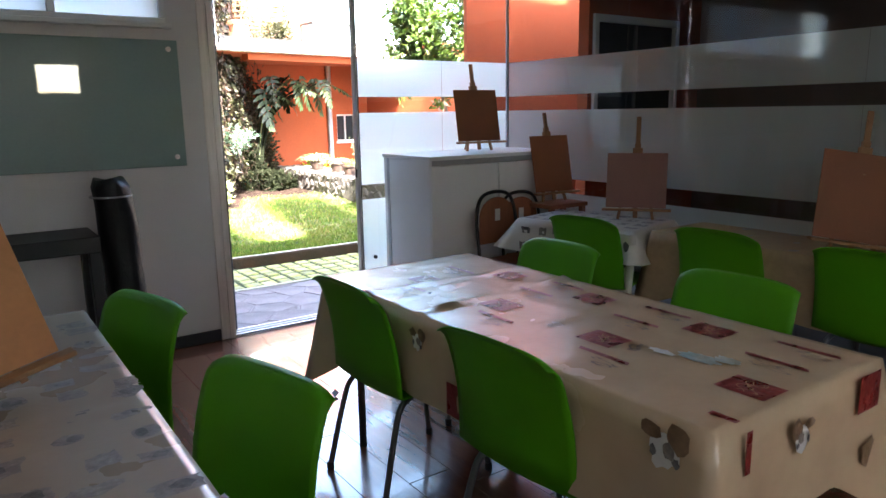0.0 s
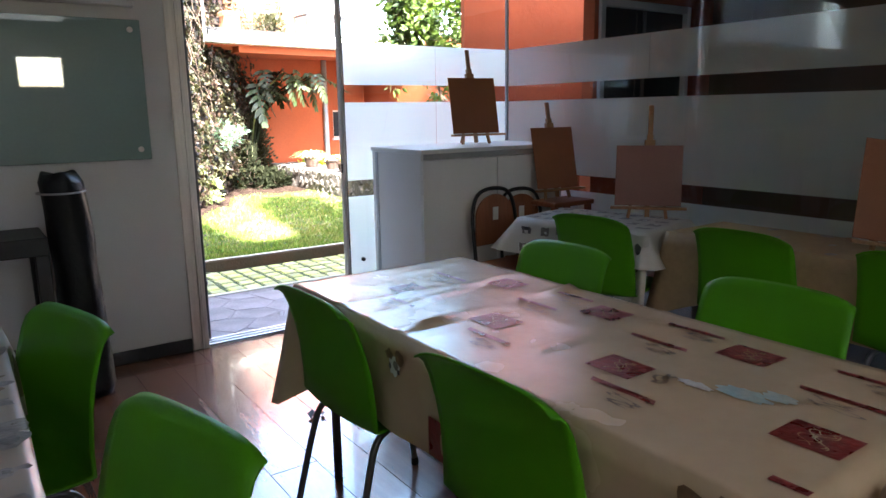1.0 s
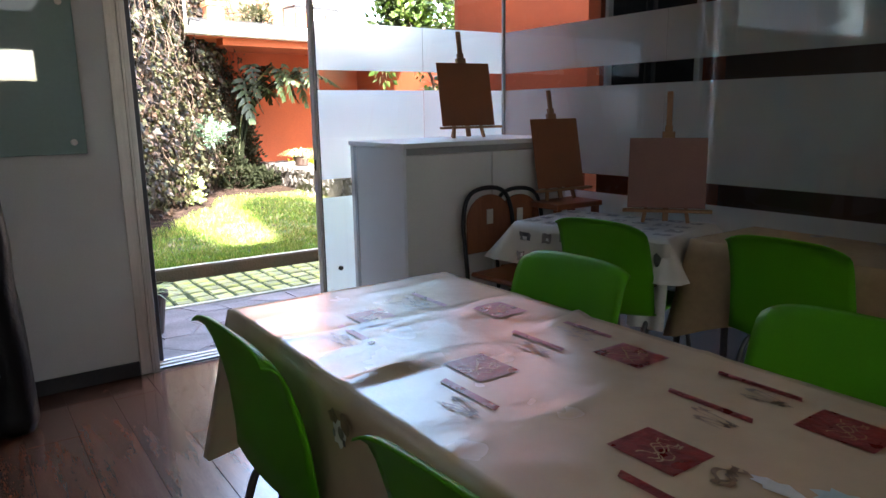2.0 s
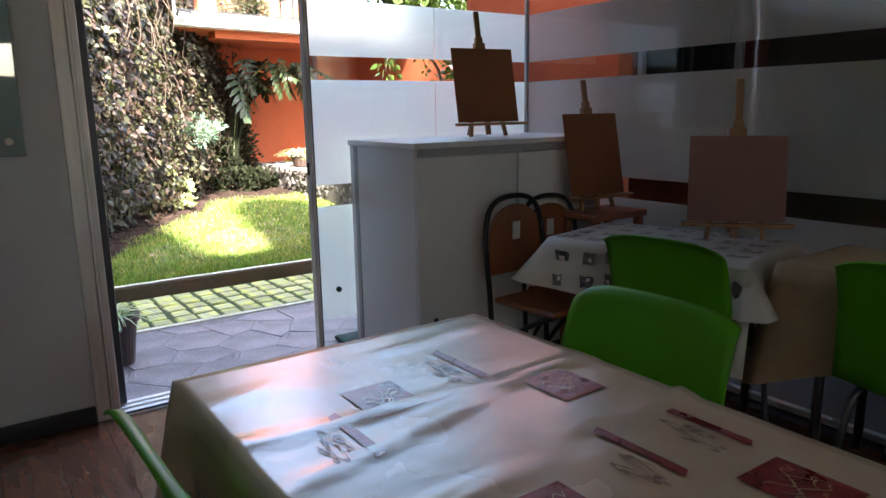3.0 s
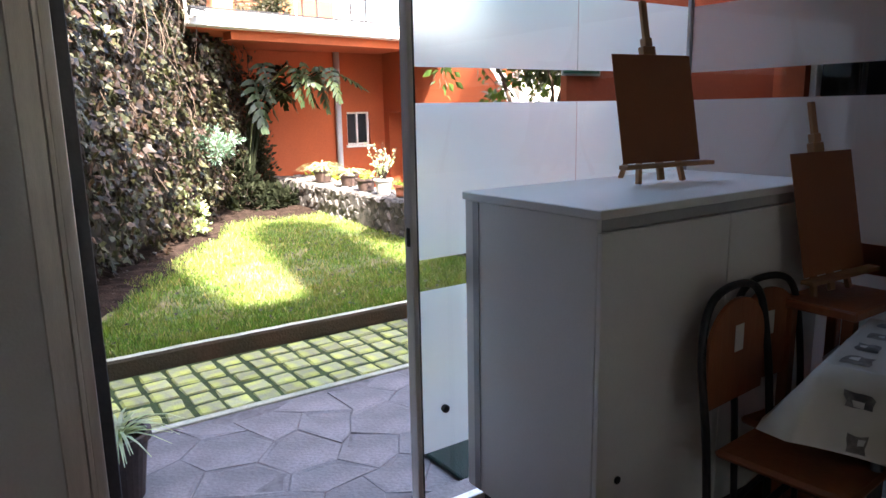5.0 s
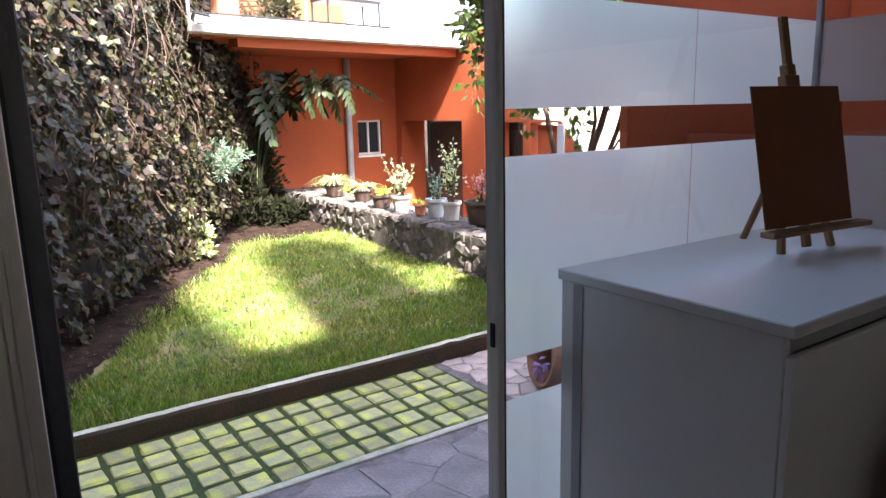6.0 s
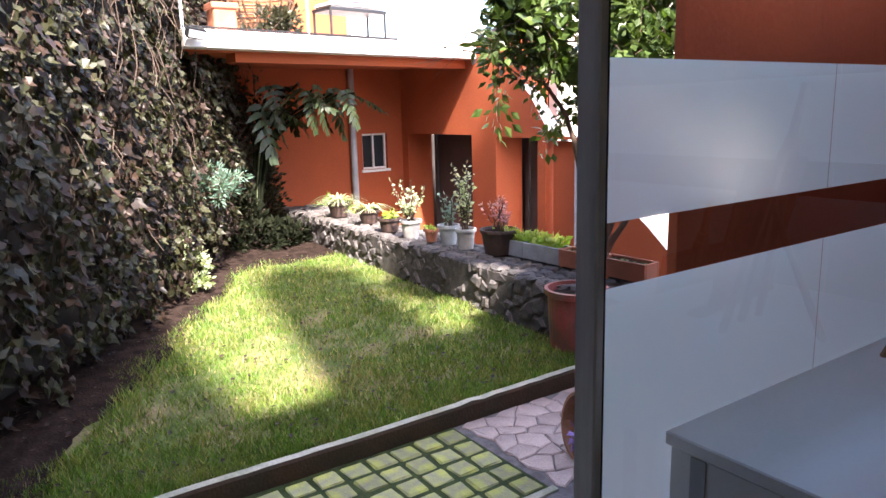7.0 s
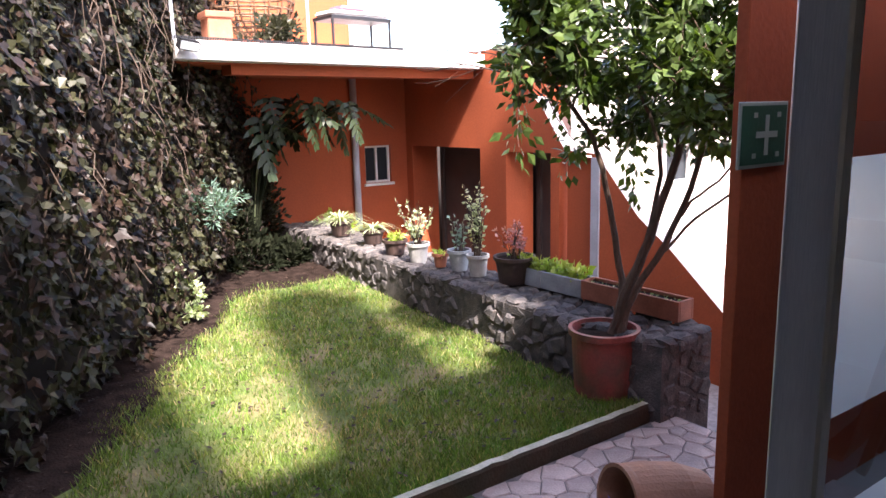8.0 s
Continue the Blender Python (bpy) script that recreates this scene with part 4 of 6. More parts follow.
for i in range(n + 1):
    x = 0.2 + 5.42 * i / n
    y = 6.915 + 0.015 * noise.noise(Vector((x * 1.3, 0, 0))) + 0.02 * max(0, (x - 4) / 1.6)
    j = 0.006 * noise.noise(Vector((x * 9, 3, 0)))
    row = [kerb.verts.new(p) for p in ((x, y, -0.18), (x, y + j, 0.022), (x, y + 0.010 + j, 0.038 + j), (x, y + 0.056, 0.040 + j), (x, y + 0.095, 0.01), (x, y + 0.095, -0.18))]
    if prev:
        for k in range(6):
            kerb.faces.new((prev[k], prev[(k + 1) % 6], row[(k + 1) % 6], row[k]))
    else:
        kerb.faces.new(row)
    prev = row
kerb.faces.new(prev[::-1])
bmesh.ops.recalc_face_normals(kerb, faces=kerb.faces[:])
# upward faces paler: partly pale concrete, partly light painted on the top
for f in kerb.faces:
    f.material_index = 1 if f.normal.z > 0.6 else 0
structure("kerb", kerb, CONCRETE, "weathered concrete kerb along the lawn, pale top lightened as if lit", "kerb").data.materials.append(KERB_TOP)

# the ivy wall's foot and the stone wall bound the lawn
IVY_A, IVY_B = Vector((0.08, 5.35)), Vector((4.22, 12.0))
IVY_WAY = (IVY_B - IVY_A).normalized()
IVY_OUT = Vector((IVY_WAY.y, -IVY_WAY.x))


def lawn_height(x, y):
    return 0.032 + 0.03 * noise.noise(Vector((x * 0.7, y * 0.7, 0))) + 0.012 * noise.noise(Vector((x * 3, y * 3, 5))) + 0.012 * max(0, y - 7)


def ivy_distance(x, y):
    return (Vector((x, y)) - IVY_A).dot(IVY_OUT)


lawn_bm = bmesh.new()
nx, ny = 70, 80
grid = [[lawn_bm.verts.new((-0.5 + 6.35 * i / nx, 7.0 + 6.4 * j / ny, lawn_height(-0.5 + 6.35 * i / nx, 7.0 + 6.4 * j / ny))) for j in range(ny + 1)] for i in range(nx + 1)]
for i in range(nx):
    for j in range(ny):
        lawn_bm.faces.new((grid[i][j], grid[i + 1][j], grid[i + 1][j + 1], grid[i][j + 1]))
edge = [grid[i][0] for i in range(nx + 1)] + [grid[nx][j] for j in range(1, ny + 1)] + [grid[i][ny] for i in range(nx - 1, -1, -1)] + [grid[0][j] for j in range(ny - 1, 0, -1)]
low = [lawn_bm.verts.new((v.co.x, v.co.y, LOW)) for v in edge]
for i in range(len(edge)):
    j = (i + 1) % len(edge)
    lawn_bm.faces.new((edge[i], low[i], low[j], edge[j]))
structure("lawn", lawn_bm, TURF, "sloping garden turf with bare patches", "lawn")

# dark soil bed at the ivy's foot
bed = bmesh.new()
prev = None
for i in range(61):
    s = 1.2 + 7.2 * i / 60
    row = []
    for k in range(7):
        d = -0.15 + 0.74 * k / 6 * (1 + 0.25 * noise.noise(Vector((s * 1.7, 2, 0))))
        p = IVY_A + IVY_WAY * s + IVY_OUT * d
        z = lawn_height(p.x, p.y) + 0.055 * math.sin(math.pi * min(1, (6 - k) / 4.0) / 2) - 0.02 * (k == 6) + 0.02 * noise.noise(Vector((p.x * 8, p.y * 8, 1)))
        row.append(bed.verts.new((p.x, p.y, z)))
    if prev:
        for k in range(6):
            bed.faces.new((prev[k], row[k], row[k + 1], prev[k + 1]))
    prev = row
bmesh.ops.recalc_face_normals(bed, faces=bed.faces[:])
structure("soil_bed", bed, SOIL, "bare dark soil under the ivy", "soil")

# bare shaded soil at the lawn's far end
corner = bmesh.new()
prev = None
for i in range(25):
    x = 3.1 + 2.7 * i / 24
    row = []
    for k in range(15):
        y = 11.12 + 0.35 * abs(x - 4.9) * 0.4 + 0.16 * noise.noise(Vector((x * 2.2, 3, 3))) + 2.21 * k / 14
        z = lawn_height(x, y) + (0.022 + 0.02 * noise.noise(Vector((x * 5, y * 5, 8))) if k else -0.03)
        row.append(corner.verts.new((x, y, z)))
    if prev:
        for k in range(14):
            corner.faces.new((prev[k], row[k], row[k + 1], prev[k + 1]))
    prev = row
bmesh.ops.recalc_face_normals(corner, faces=corner.faces[:])
structure("corner_soil", corner, SOIL, "bare dark soil in the garden corner", "soil")

# ---- boundary wall behind the ivy ----
a, b = IVY_A - IVY_WAY * 0.8 - IVY_OUT * 0.16, IVY_B + IVY_WAY * 1.9 - IVY_OUT * 0.16
bm = bmesh.new()
quad = [(a.x, a.y), (b.x, b.y), (b.x - IVY_OUT.x * 0.2, b.y - IVY_OUT.y * 0.2), (a.x - IVY_OUT.x * 0.2, a.y - IVY_OUT.y * 0.2)]
# unseen upper part raised to 6 m to darken the far corner
lo, hi = [bm.verts.new((x, y, LOW)) for x, y in quad], [bm.verts.new((x, y, 6.0)) for x, y in quad]
bm.faces.new(lo[::-1]), bm.faces.new(hi)
for i in range(4):
    bm.faces.new((lo[i], lo[(i + 1) % 4], hi[(i + 1) % 4], hi[i]))
bmesh.ops.recalc_face_normals(bm, faces=bm.faces[:])
structure("boundary_wall", bm, IVY_GAP_SHADE, "boundary wall hidden by ivy, near-black for shade between the leaves", "wall")

# ---- orange house behind the garden ----
FX, BY = 7.70, 13.45
house = thing("orange_house", "orange stucco house with recessed doors and a balcony slab", "house")


def wall_x(y0, y1, z0, z1, x0, x1, holes):
    bm = wall_with_holes(y0, y1, z0, z1, 0, x1 - x0, holes)
    for v in bm.verts:
        v.co = (x0 + v.co.y, v.co.x, v.co.z)
    bmesh.ops.recalc_face_normals(bm, faces=bm.faces[:])
    return bm


DOORS = ((11.60, 13.28, 1.39), (10.26, 11.07, 1.366), (9.62, 10.12, 1.36))
part("wall", wall_x(10.56, BY + 0.3, LOW, 2.62, FX, FX + 0.45, [(11.60, 13.28, LOW, 1.39), (10.56, 11.07, LOW, 1.366)]), ORANGE, house)
low_wall = bmesh.new()
outline = [(10.56, 1.366), (10.26, 1.366), (10.26, LOW), (10.12, LOW), (10.12, 1.36), (9.62, 1.36), (9.62, LOW), (7.02, LOW), (7.02, -0.74), (7.95, -0.034), (8.568, 0.483), (8.961, 0.756), (9.27, 1.082), (9.55, 1.38), (10.03, 1.41), (10.16, 1.57), (10.4, 1.89), (10.56, 2.02)]
bmesh.ops.extrude_face_region(low_wall, geom=[low_wall.faces.new([low_wall.verts.new((FX, y, z)) for y, z in outline])])
for v in list(low_wall.verts)[len(outline):]:
    v.co.x += 0.2
bmesh.ops.recalc_face_normals(low_wall, faces=low_wall.faces[:])
for f in low_wall.faces:
    f.material_index = 1 if f.normal.z > 0.2 and f.calc_center_median().z < 2.1 else 0
part("stair_parapet", low_wall, ORANGE, house, "orange parapet with a white sloping top").data.materials.append(WARM_WHITE)
part("white_wall", wall_with_holes(FX + 0.46, 15.0, LOW, 4.2, 10.40, 10.55, [(9.95, 10.5, 0.82, 1.36)]), WARM_WHITE, house, "sunlit white wall behind the sloping parapet")
part("wall", wall_with_holes(3.4, FX, LOW, 2.62, BY, BY + 0.25, [(6.98, 7.42, 0.86, 1.41)]), ORANGE, house)
part("upper_wall", box(3.0, 6.83, BY + 0.02, BY + 0.24, 2.62, 4.9), ORANGE, house)
part("upper_wall", box(7.2, 7.45, BY + 0.6, BY + 4, 2.62, 4.4), WHITE_SLAB, house, "white painted upper wall")
# near-black sheets: the doorways' inner shade as colour, also closing the gaps
part("doorway_shade", box(FX + 0.82, FX + 0.90, 10.56, BY + 1.6, LOW, 2.62), DOOR_DARK, house, "near-black sheet for the shade inside the doorways")
part("doorway_shade", box(FX + 0.452, FX + 0.818, BY + 0.3, BY + 0.38, LOW, 2.62), DOOR_DARK, house, "near-black sheet for the shade inside the doorways")
for d in DOORS:
    back, leaf_mat = (0.52, DOOR_DARK) if d[0] > 10.2 else (0.10, ORANGE)
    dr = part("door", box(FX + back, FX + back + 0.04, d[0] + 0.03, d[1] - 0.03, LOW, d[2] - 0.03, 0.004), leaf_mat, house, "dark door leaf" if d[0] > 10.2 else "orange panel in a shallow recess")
    if d[0] < 10.2:
        continue
    part("frame", box(FX + back - 0.04, FX + back + 0.03, d[1] - 0.10, d[1] - 0.03, LOW, d[2], 0.003), DOOR_DARK, dr, "dark grey door frame")
    part("pane", box(FX + back - 0.012, FX + back - 0.002, d[0] + 0.14, d[1] - 0.2, 0.0, d[2] - 0.15), DOOR_DARK, dr, "dark glass pane")
part("post", box(FX - 0.02, FX + 0.05, 9.49, 9.61, LOW, 1.34, 0.004), GREY_PIPE, house, "grey steel post")
w = part("window", box(6.98, 7.42, BY + 0.10, BY + 0.11, 0.86, 1.41), DARK_GLASS, house, "small dark window")
for a, b, c, d in ((6.98, 7.42, 0.86, 0.89), (6.98, 7.42, 1.38, 1.41), (6.98, 7.01, 0.89, 1.38), (7.18, 7.21, 0.89, 1.38), (7.39, 7.42, 0.89, 1.38)):
    part("frame", box(a, b, BY + 0.05, BY + 0.09, c, d, 0.003), WHITE_FRAME, w)
part("sill", box(6.95, 7.45, BY - 0.04, BY + 0.05, 0.82, 0.858, 0.004), WHITE_FRAME, w)
w = part("window", box(9.95, 10.5, 10.47, 10.48, 0.82, 1.36), DARK_GLASS, house, "grey window")
for a, b, c, d in ((9.95, 10.5, 0.82, 0.86), (9.95, 10.5, 1.32, 1.36), (9.95, 9.99, 0.86, 1.32), (10.46, 10.5, 0.86, 1.32)):
    part("frame", box(a, b, 10.42, 10.46, c, d, 0.003), WHITE_FRAME, w)
part("awning", box(9.85, 10.6, 10.22, 10.398, 1.38, 1.45, 0.005), GREY_POT, house, "small grey concrete canopy")
part("drain_pipe", tube([(6.80, BY - 0.06, LOW), (6.80, BY - 0.06, 2.40)], 0.05, 14), GREY_PIPE, house, "blue-grey drain pipe", True)
slab = bmesh.new()
front = [(3.77, 10.87), (7.69, 11.45), (7.69, BY), (3.77, BY)]
lo, hi = [slab.verts.new((x, y, 2.39)) for x, y in front], [slab.verts.new((x, y, 2.565)) for x, y in front]
slab.faces.new(lo[::-1]), slab.faces.new(hi)
for i in range(4):
    slab.faces.new((lo[i], lo[(i + 1) % 4], hi[(i + 1) % 4], hi[i]))
bmesh.ops.recalc_face_normals(slab, faces=slab.faces[:])
bmesh.ops.bevel(slab, geom=slab.edges[:], offset=0.008, segments=1, affect='EDGES')
s_ob = part("balcony_slab", slab, WHITE_SLAB, house, "white painted balcony edge")
soffit = bmesh.new()
pts = [(3.80, 11.08), (7.66, 11.65), (7.66, BY), (3.80, BY)]
lo, hi = [soffit.verts.new((x, y, 2.372)) for x, y in pts], [soffit.verts.new((x, y, 2.388)) for x, y in pts]
soffit.faces.new(lo[::-1]), soffit.faces.new(hi)
for i in range(4):
    soffit.faces.new((lo[i], lo[(i + 1) % 4], hi[(i + 1) % 4], hi[i]))
bmesh.ops.recalc_face_normals(soffit, faces=soffit.faces[:])
part("soffit_beam", soffit, ORANGE, s_ob, "orange painted soffit")
beam = bmesh.new()
pts = [(4.35, 11.17), (7.66, 11.66), (7.63, 11.86), (4.32, 11.37)]
lo, hi = [beam.verts.new((x, y, 2.28)) for x, y in pts], [beam.verts.new((x, y, 2.371)) for x, y in pts]
beam.faces.new(lo[::-1]), beam.faces.new(hi)
for i in range(4):
    beam.faces.new((lo[i], lo[(i + 1) % 4], hi[(i + 1) % 4], hi[i]))
bmesh.ops.recalc_face_normals(beam, faces=beam.faces[:])
part("edge_beam", beam, ORANGE, s_ob, "orange painted edge beam")
along = Vector((3.92, 0.58, 0)).normalized()


def on_edge(f, back=0.06):
    return Vector((3.78, 10.87 + back, 2.565)) + along * (3.9 * f)


rail = part("railing", tube([on_edge(0.0) + Vector((0, 0, 0.03)), on_edge(1.0) + Vector((0, 0, 0.03))], 0.006, 6, tube([on_edge(0.0) + Vector((0, 0, 0.9)), on_edge(1.0) + Vector((0, 0, 0.9))], 0.018, 8)), BLACK_METAL, house, "thin dark steel railing")
for f in (0.0, 0.36, 0.68, 1.0):
    p = on_edge(f)
    part("post", tube([p, p + Vector((0, 0, 0.9))], 0.016, 8), GREY_PIPE, rail, "grey steel post")
comb = bmesh.new()
for i in range(110):
    p = on_edge(i / 160)
    box(p.x - 0.006, p.x + 0.006, p.y - 0.02, p.y, p.z, p.z + 0.035, 0, comb)
part("comb_edge", comb, BLACK_METAL, rail, "row of short metal teeth")
lamp = thing("flood_lamp", "dark wall flood lamp at the end of the balcony", "lamp")
part("housing", box(-0.10, 0.10, -0.05, 0.03, -0.05, 0.05, 0.015, segs=2), BLACK_METAL, lamp)
part("glass", box(-0.085, 0.085, -0.054, -0.051, -0.035, 0.035), GREY_POT, lamp, "dull lamp glass")
part("bracket", box(-0.02, 0.02, 0.03, 0.09, -0.03, 0.03, 0.003), BLACK_METAL, lamp)
lamp.matrix_basis = pose(3.86, 10.79, 2.51, 20, 8, 8)

# things on the balcony
bench = thing("garden_bench", "low dark metal bench with a pink cushion on the balcony", "bench", pose(6.05, 11.85, 2.565, 0, 0, 8))
part("seat_frame", box(-0.42, 0.42, -0.2, 0.2, 0.36, 0.40, 0.006), BLACK_METAL, bench)
part("cushion", box(-0.40, 0.40, -0.19, 0.19, 0.402, 0.46, 0.02, segs=2), WHITE_SLAB, bench, "pale seat pad")
part("pillow", box(-0.25, 0.10, -0.15, 0.15, 0.462, 0.52, 0.025, segs=2), CUSHION, bench, "pink pillow")
for x in (-0.40, 0.40):
    for y in (-0.18, 0.18):
        part("leg", box(x - 0.012, x + 0.012, y - 0.012, y + 0.012, 0, 0.36, 0.002), BLACK_METAL, bench)
hanging = thing("hanging_chair", "round brown wicker hanging chair on the balcony", "chair", pose(4.93, 12.05, 2.645))
bm = bmesh.new()
for k in range(18):
    a0 = math.pi * k / 17
    tube([(0.46 * math.cos(a0) * math.sin(t), 0.42 * math.sin(a0) * math.sin(t) * (1 if k % 2 else -1), 0.50 - 0.46 * math.cos(t) * 0.9) for t in [0.05 + 1.9 * i / 9 for i in range(10)]], 0.012, 5, bm)
    part("rib", bm, WICKER, hanging)
    bm = bmesh.new()
for z in range(9):
    t = 0.25 + 1.6 * z / 8
    tube([(0.46 * math.sin(t) * math.cos(a0), 0.42 * math.sin(t) * math.sin(a0), 0.50 - 0.414 * math.cos(t)) for a0 in [2 * math.pi * i / 20 for i in range(21)]], 0.013, 5, bm)
    part("hoop", bm, WICKER, hanging)
    bm = bmesh.new()
part("stand_pole", tube(bent([(0.0, 0.5, -0.08), (0, 0.55, 0.9), (0, 0.3, 1.7), (0, 0, 1.75), (0, 0, 1.2)]), 0.02, 8), BLACK_METAL, hanging)
sq = thing("square_planter", "square terracotta planter on the balcony", "pot", pose(4.30, 11.35, 2.565))
part("planter_body", box(-0.12, 0.12, -0.12, 0.12, 0.0, 0.30, 0.012, box(-0.14, 0.14, -0.14, 0.14, 0.25, 0.31, 0.008)), TERRACOTTA, sq)

# ---- orange garden wall by the terrace, with a green sign ----
structure("garden_wall", box(4.648, 7.0, 5.90, 5.955, LOW, 2.8, 0.004), ORANGE, "tall orange stucco wall beside the terrace", "wall")
structure("neighbour_terrace", box(5.62, 7.0, 4.76, 5.89, LOW, TERRACE - 0.01), GREY_ROOM, "grey paved strip by the neighbouring room", "pavement")
structure("terrace_end_wall", box(6.9, 7.0, 4.76, 5.89, LOW, 2.8), ORANGE, "orange wall closing the strip", "wall")
sign = thing("safety_sign", "square green safety sign with a pale cross on the orange wall", "sign")
part("plate", box(4.592, 4.93, 5.886, 5.894, 1.600, 1.862, 0.002), SIGN_PALE, sign, "pale border")
part("field", box(4.607, 4.915, 5.882, 5.885, 1.615, 1.847), SIGN_GREEN, sign, "green field")
part("cross", box(4.762, 4.788, 5.879, 5.881, 1.65, 1.81, 0, box(4.70, 4.85, 5.8785, 5.8805, 1.72, 1.745)), SIGN_PALE, sign, "pale cross of arrows")
for i, (x, z) in enumerate(((4.68, 1.80), (4.845, 1.80), (4.68, 1.64), (4.845, 1.64))):
    part("arrow", box(x, x + 0.025, 5.879, 5.881, z, z + 0.02), SIGN_PALE, sign)


# ---- dry stone wall ----
def wall_face(y):
    return 5.34 + 0.03 * (y - 8.3) + 0.16 * max(0, 7.6 - y)


stone_wall = thing("stone_wall", "low dry wall of dark volcanic stones", "wall", kind="structure")
core = bmesh.new()
prev = None
for i in range(30):
    y = 6.862 + 6.4 * i / 29
    x = wall_face(y) + 0.022
    row = [core.verts.new(p) for p in ((x, y, LOW), (x, y, 0.418), (x + 0.49, y, 0.418), (x + 0.49, y, LOW))]
    if prev:
        for k in range(4):
            core.faces.new((prev[k], prev[(k + 1) % 4], row[(k + 1) % 4], row[k]))
    else:
        core.faces.new(row)
    prev = row
core.faces.new(prev[::-1])
bmesh.ops.recalc_face_normals(core, faces=core.faces[:])
part("core", core, LAVA, stone_wall, "dark mortar core")


# ---- plants ----
def leaf_mesh(name, leaves, mat, parent=None, label=""):
    """Many folded leaves in one mesh; leaves are (base, tip way, side way, length, width)."""
    verts, faces = [], []
    for p, d, s, ln, wd in leaves:
        n = d.cross(s)
        k = len(verts)
        verts += [p, p + d * (ln * 0.45) + s * wd * 0.5 + n * wd * 0.12, p + d * ln, p + d * (ln * 0.45) - s * wd * 0.5 + n * wd * 0.12]
        faces += [(k, k + 1, k + 2), (k, k + 2, k + 3)]
    me = bpy.data.meshes.new(name)
    me.from_pydata([tuple(v) for v in verts], [], faces)
    me.materials.append(mat)
    ob = new(name, me)
    ob.parent = parent
    return tagged(ob, label)


def any_way(rnd):
    while True:
        v = Vector((rnd.uniform(-1, 1), rnd.uniform(-1, 1), rnd.uniform(-1, 1)))
        if 0.1 < v.length < 1:
            return v.normalized()


def ivy_mesh(name, leaves, mat, parent, label):
    """Five-lobed curled ivy leaves in one mesh."""
    shape = ((0.40, 0.0, 0.10), (0.0, 0.0, 0.0), (-0.10, 0.30, -0.04), (0.28, 0.52, -0.10), (0.46, 0.25, 0.03), (1.0, 0.0, -0.14), (0.46, -0.25, 0.03), (0.28, -0.52, -0.10), (-0.10, -0.30, -0.04))
    verts, faces = [], []
    r = random.Random(len(leaves))
    for p, d, s, ln, wd in leaves:
        n = d.cross(s)
        k, curl, skew = len(verts), r.uniform(0.3, 2.4) * r.choice((1, 1, -1)), r.uniform(0.75, 1.2)
        for a, b, c in shape:
            verts.append(tuple(p + d * (ln * a) + s * (wd * b * (skew if b > 0 else 1 / skew)) + n * (ln * c * curl)))
        faces += [(k, k + i, k + i + 1 if i < 8 else k + 1) for i in range(1, 9)]
    me = bpy.data.meshes.new(name)
    me.from_pydata(verts, [], faces)
    me.materials.append(mat)
    ob = new(name, me)
    ob.parent = parent
    return tagged(ob, label)


# ivy on the boundary wall
ivy = thing("ivy", "dense wall of ivy, half green and half dry", "ivy", kind="stuff")
rnd = random.Random(3)
green, dry, stems = [], [], bmesh.new()
out3, way3 = Vector((IVY_OUT.x, IVY_OUT.y, 0)), Vector((IVY_WAY.x, IVY_WAY.y, 0))
for i in range(26000):
    s, z = rnd.uniform(0.3, 9.0), 4.3 * rnd.random() ** 0.9
    thin = noise.noise(Vector((s * 1.1, z * 1.1, 7)))
    if z < 0.55 and rnd.random() < 0.65 - z:
        continue
    if noise.noise(Vector((s * 4.5, z * 4.5, 31))) + 0.5 * noise.noise(Vector((s * 11, z * 11, 32))) < -0.12 and rnd.random() < 0.75:
        continue
    bulge = 0.16 + 0.16 * noise.noise(Vector((s * 0.9, z * 0.9, 1))) + 0.20 * noise.noise(Vector((s * 3, z * 3, 2))) + 0.10 * max(0, 1.6 - abs(z - 0.9)) 
    depth = rnd.random() ** 1.6
    base = IVY_A + IVY_WAY * s
    p = Vector((base.x, base.y, z + 0.05)) + out3 * (bulge * (1 - 0.75 * depth))
    tip = (Vector((0, 0, -1)) + 0.75 * any_way(rnd) + 0.25 * out3).normalized()
    face = (out3 + 0.55 * any_way(rnd) + Vector((0, 0, 0.35))).normalized()
    side = tip.cross(face).normalized()
    ln = rnd.uniform(0.050, 0.112)
    (dry if rnd.random() < 0.48 + 0.9 * thin * 0.5 else green).append((p, tip, side, ln, ln * rnd.uniform(0.75, 1.1)))
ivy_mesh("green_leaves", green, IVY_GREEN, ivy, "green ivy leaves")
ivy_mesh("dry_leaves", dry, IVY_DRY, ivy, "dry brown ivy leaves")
for i in range(320):
    s, z = rnd.uniform(0.3, 9.0), rnd.uniform(0.2, 3.4)
    p = Vector((*(IVY_A + IVY_WAY * s), z)) + out3 * rnd.uniform(0.02, 0.22)
    pts = [p]
    for k in range(5):
        p = p + Vector((0, 0, -0.13 if z > 1 else 0.12)) + 0.07 * any_way(rnd)
        pts.append(p)
    tube(pts, 0.004, 4, stems)
part("stems", stems, TWIG, ivy, "thin dry stems")

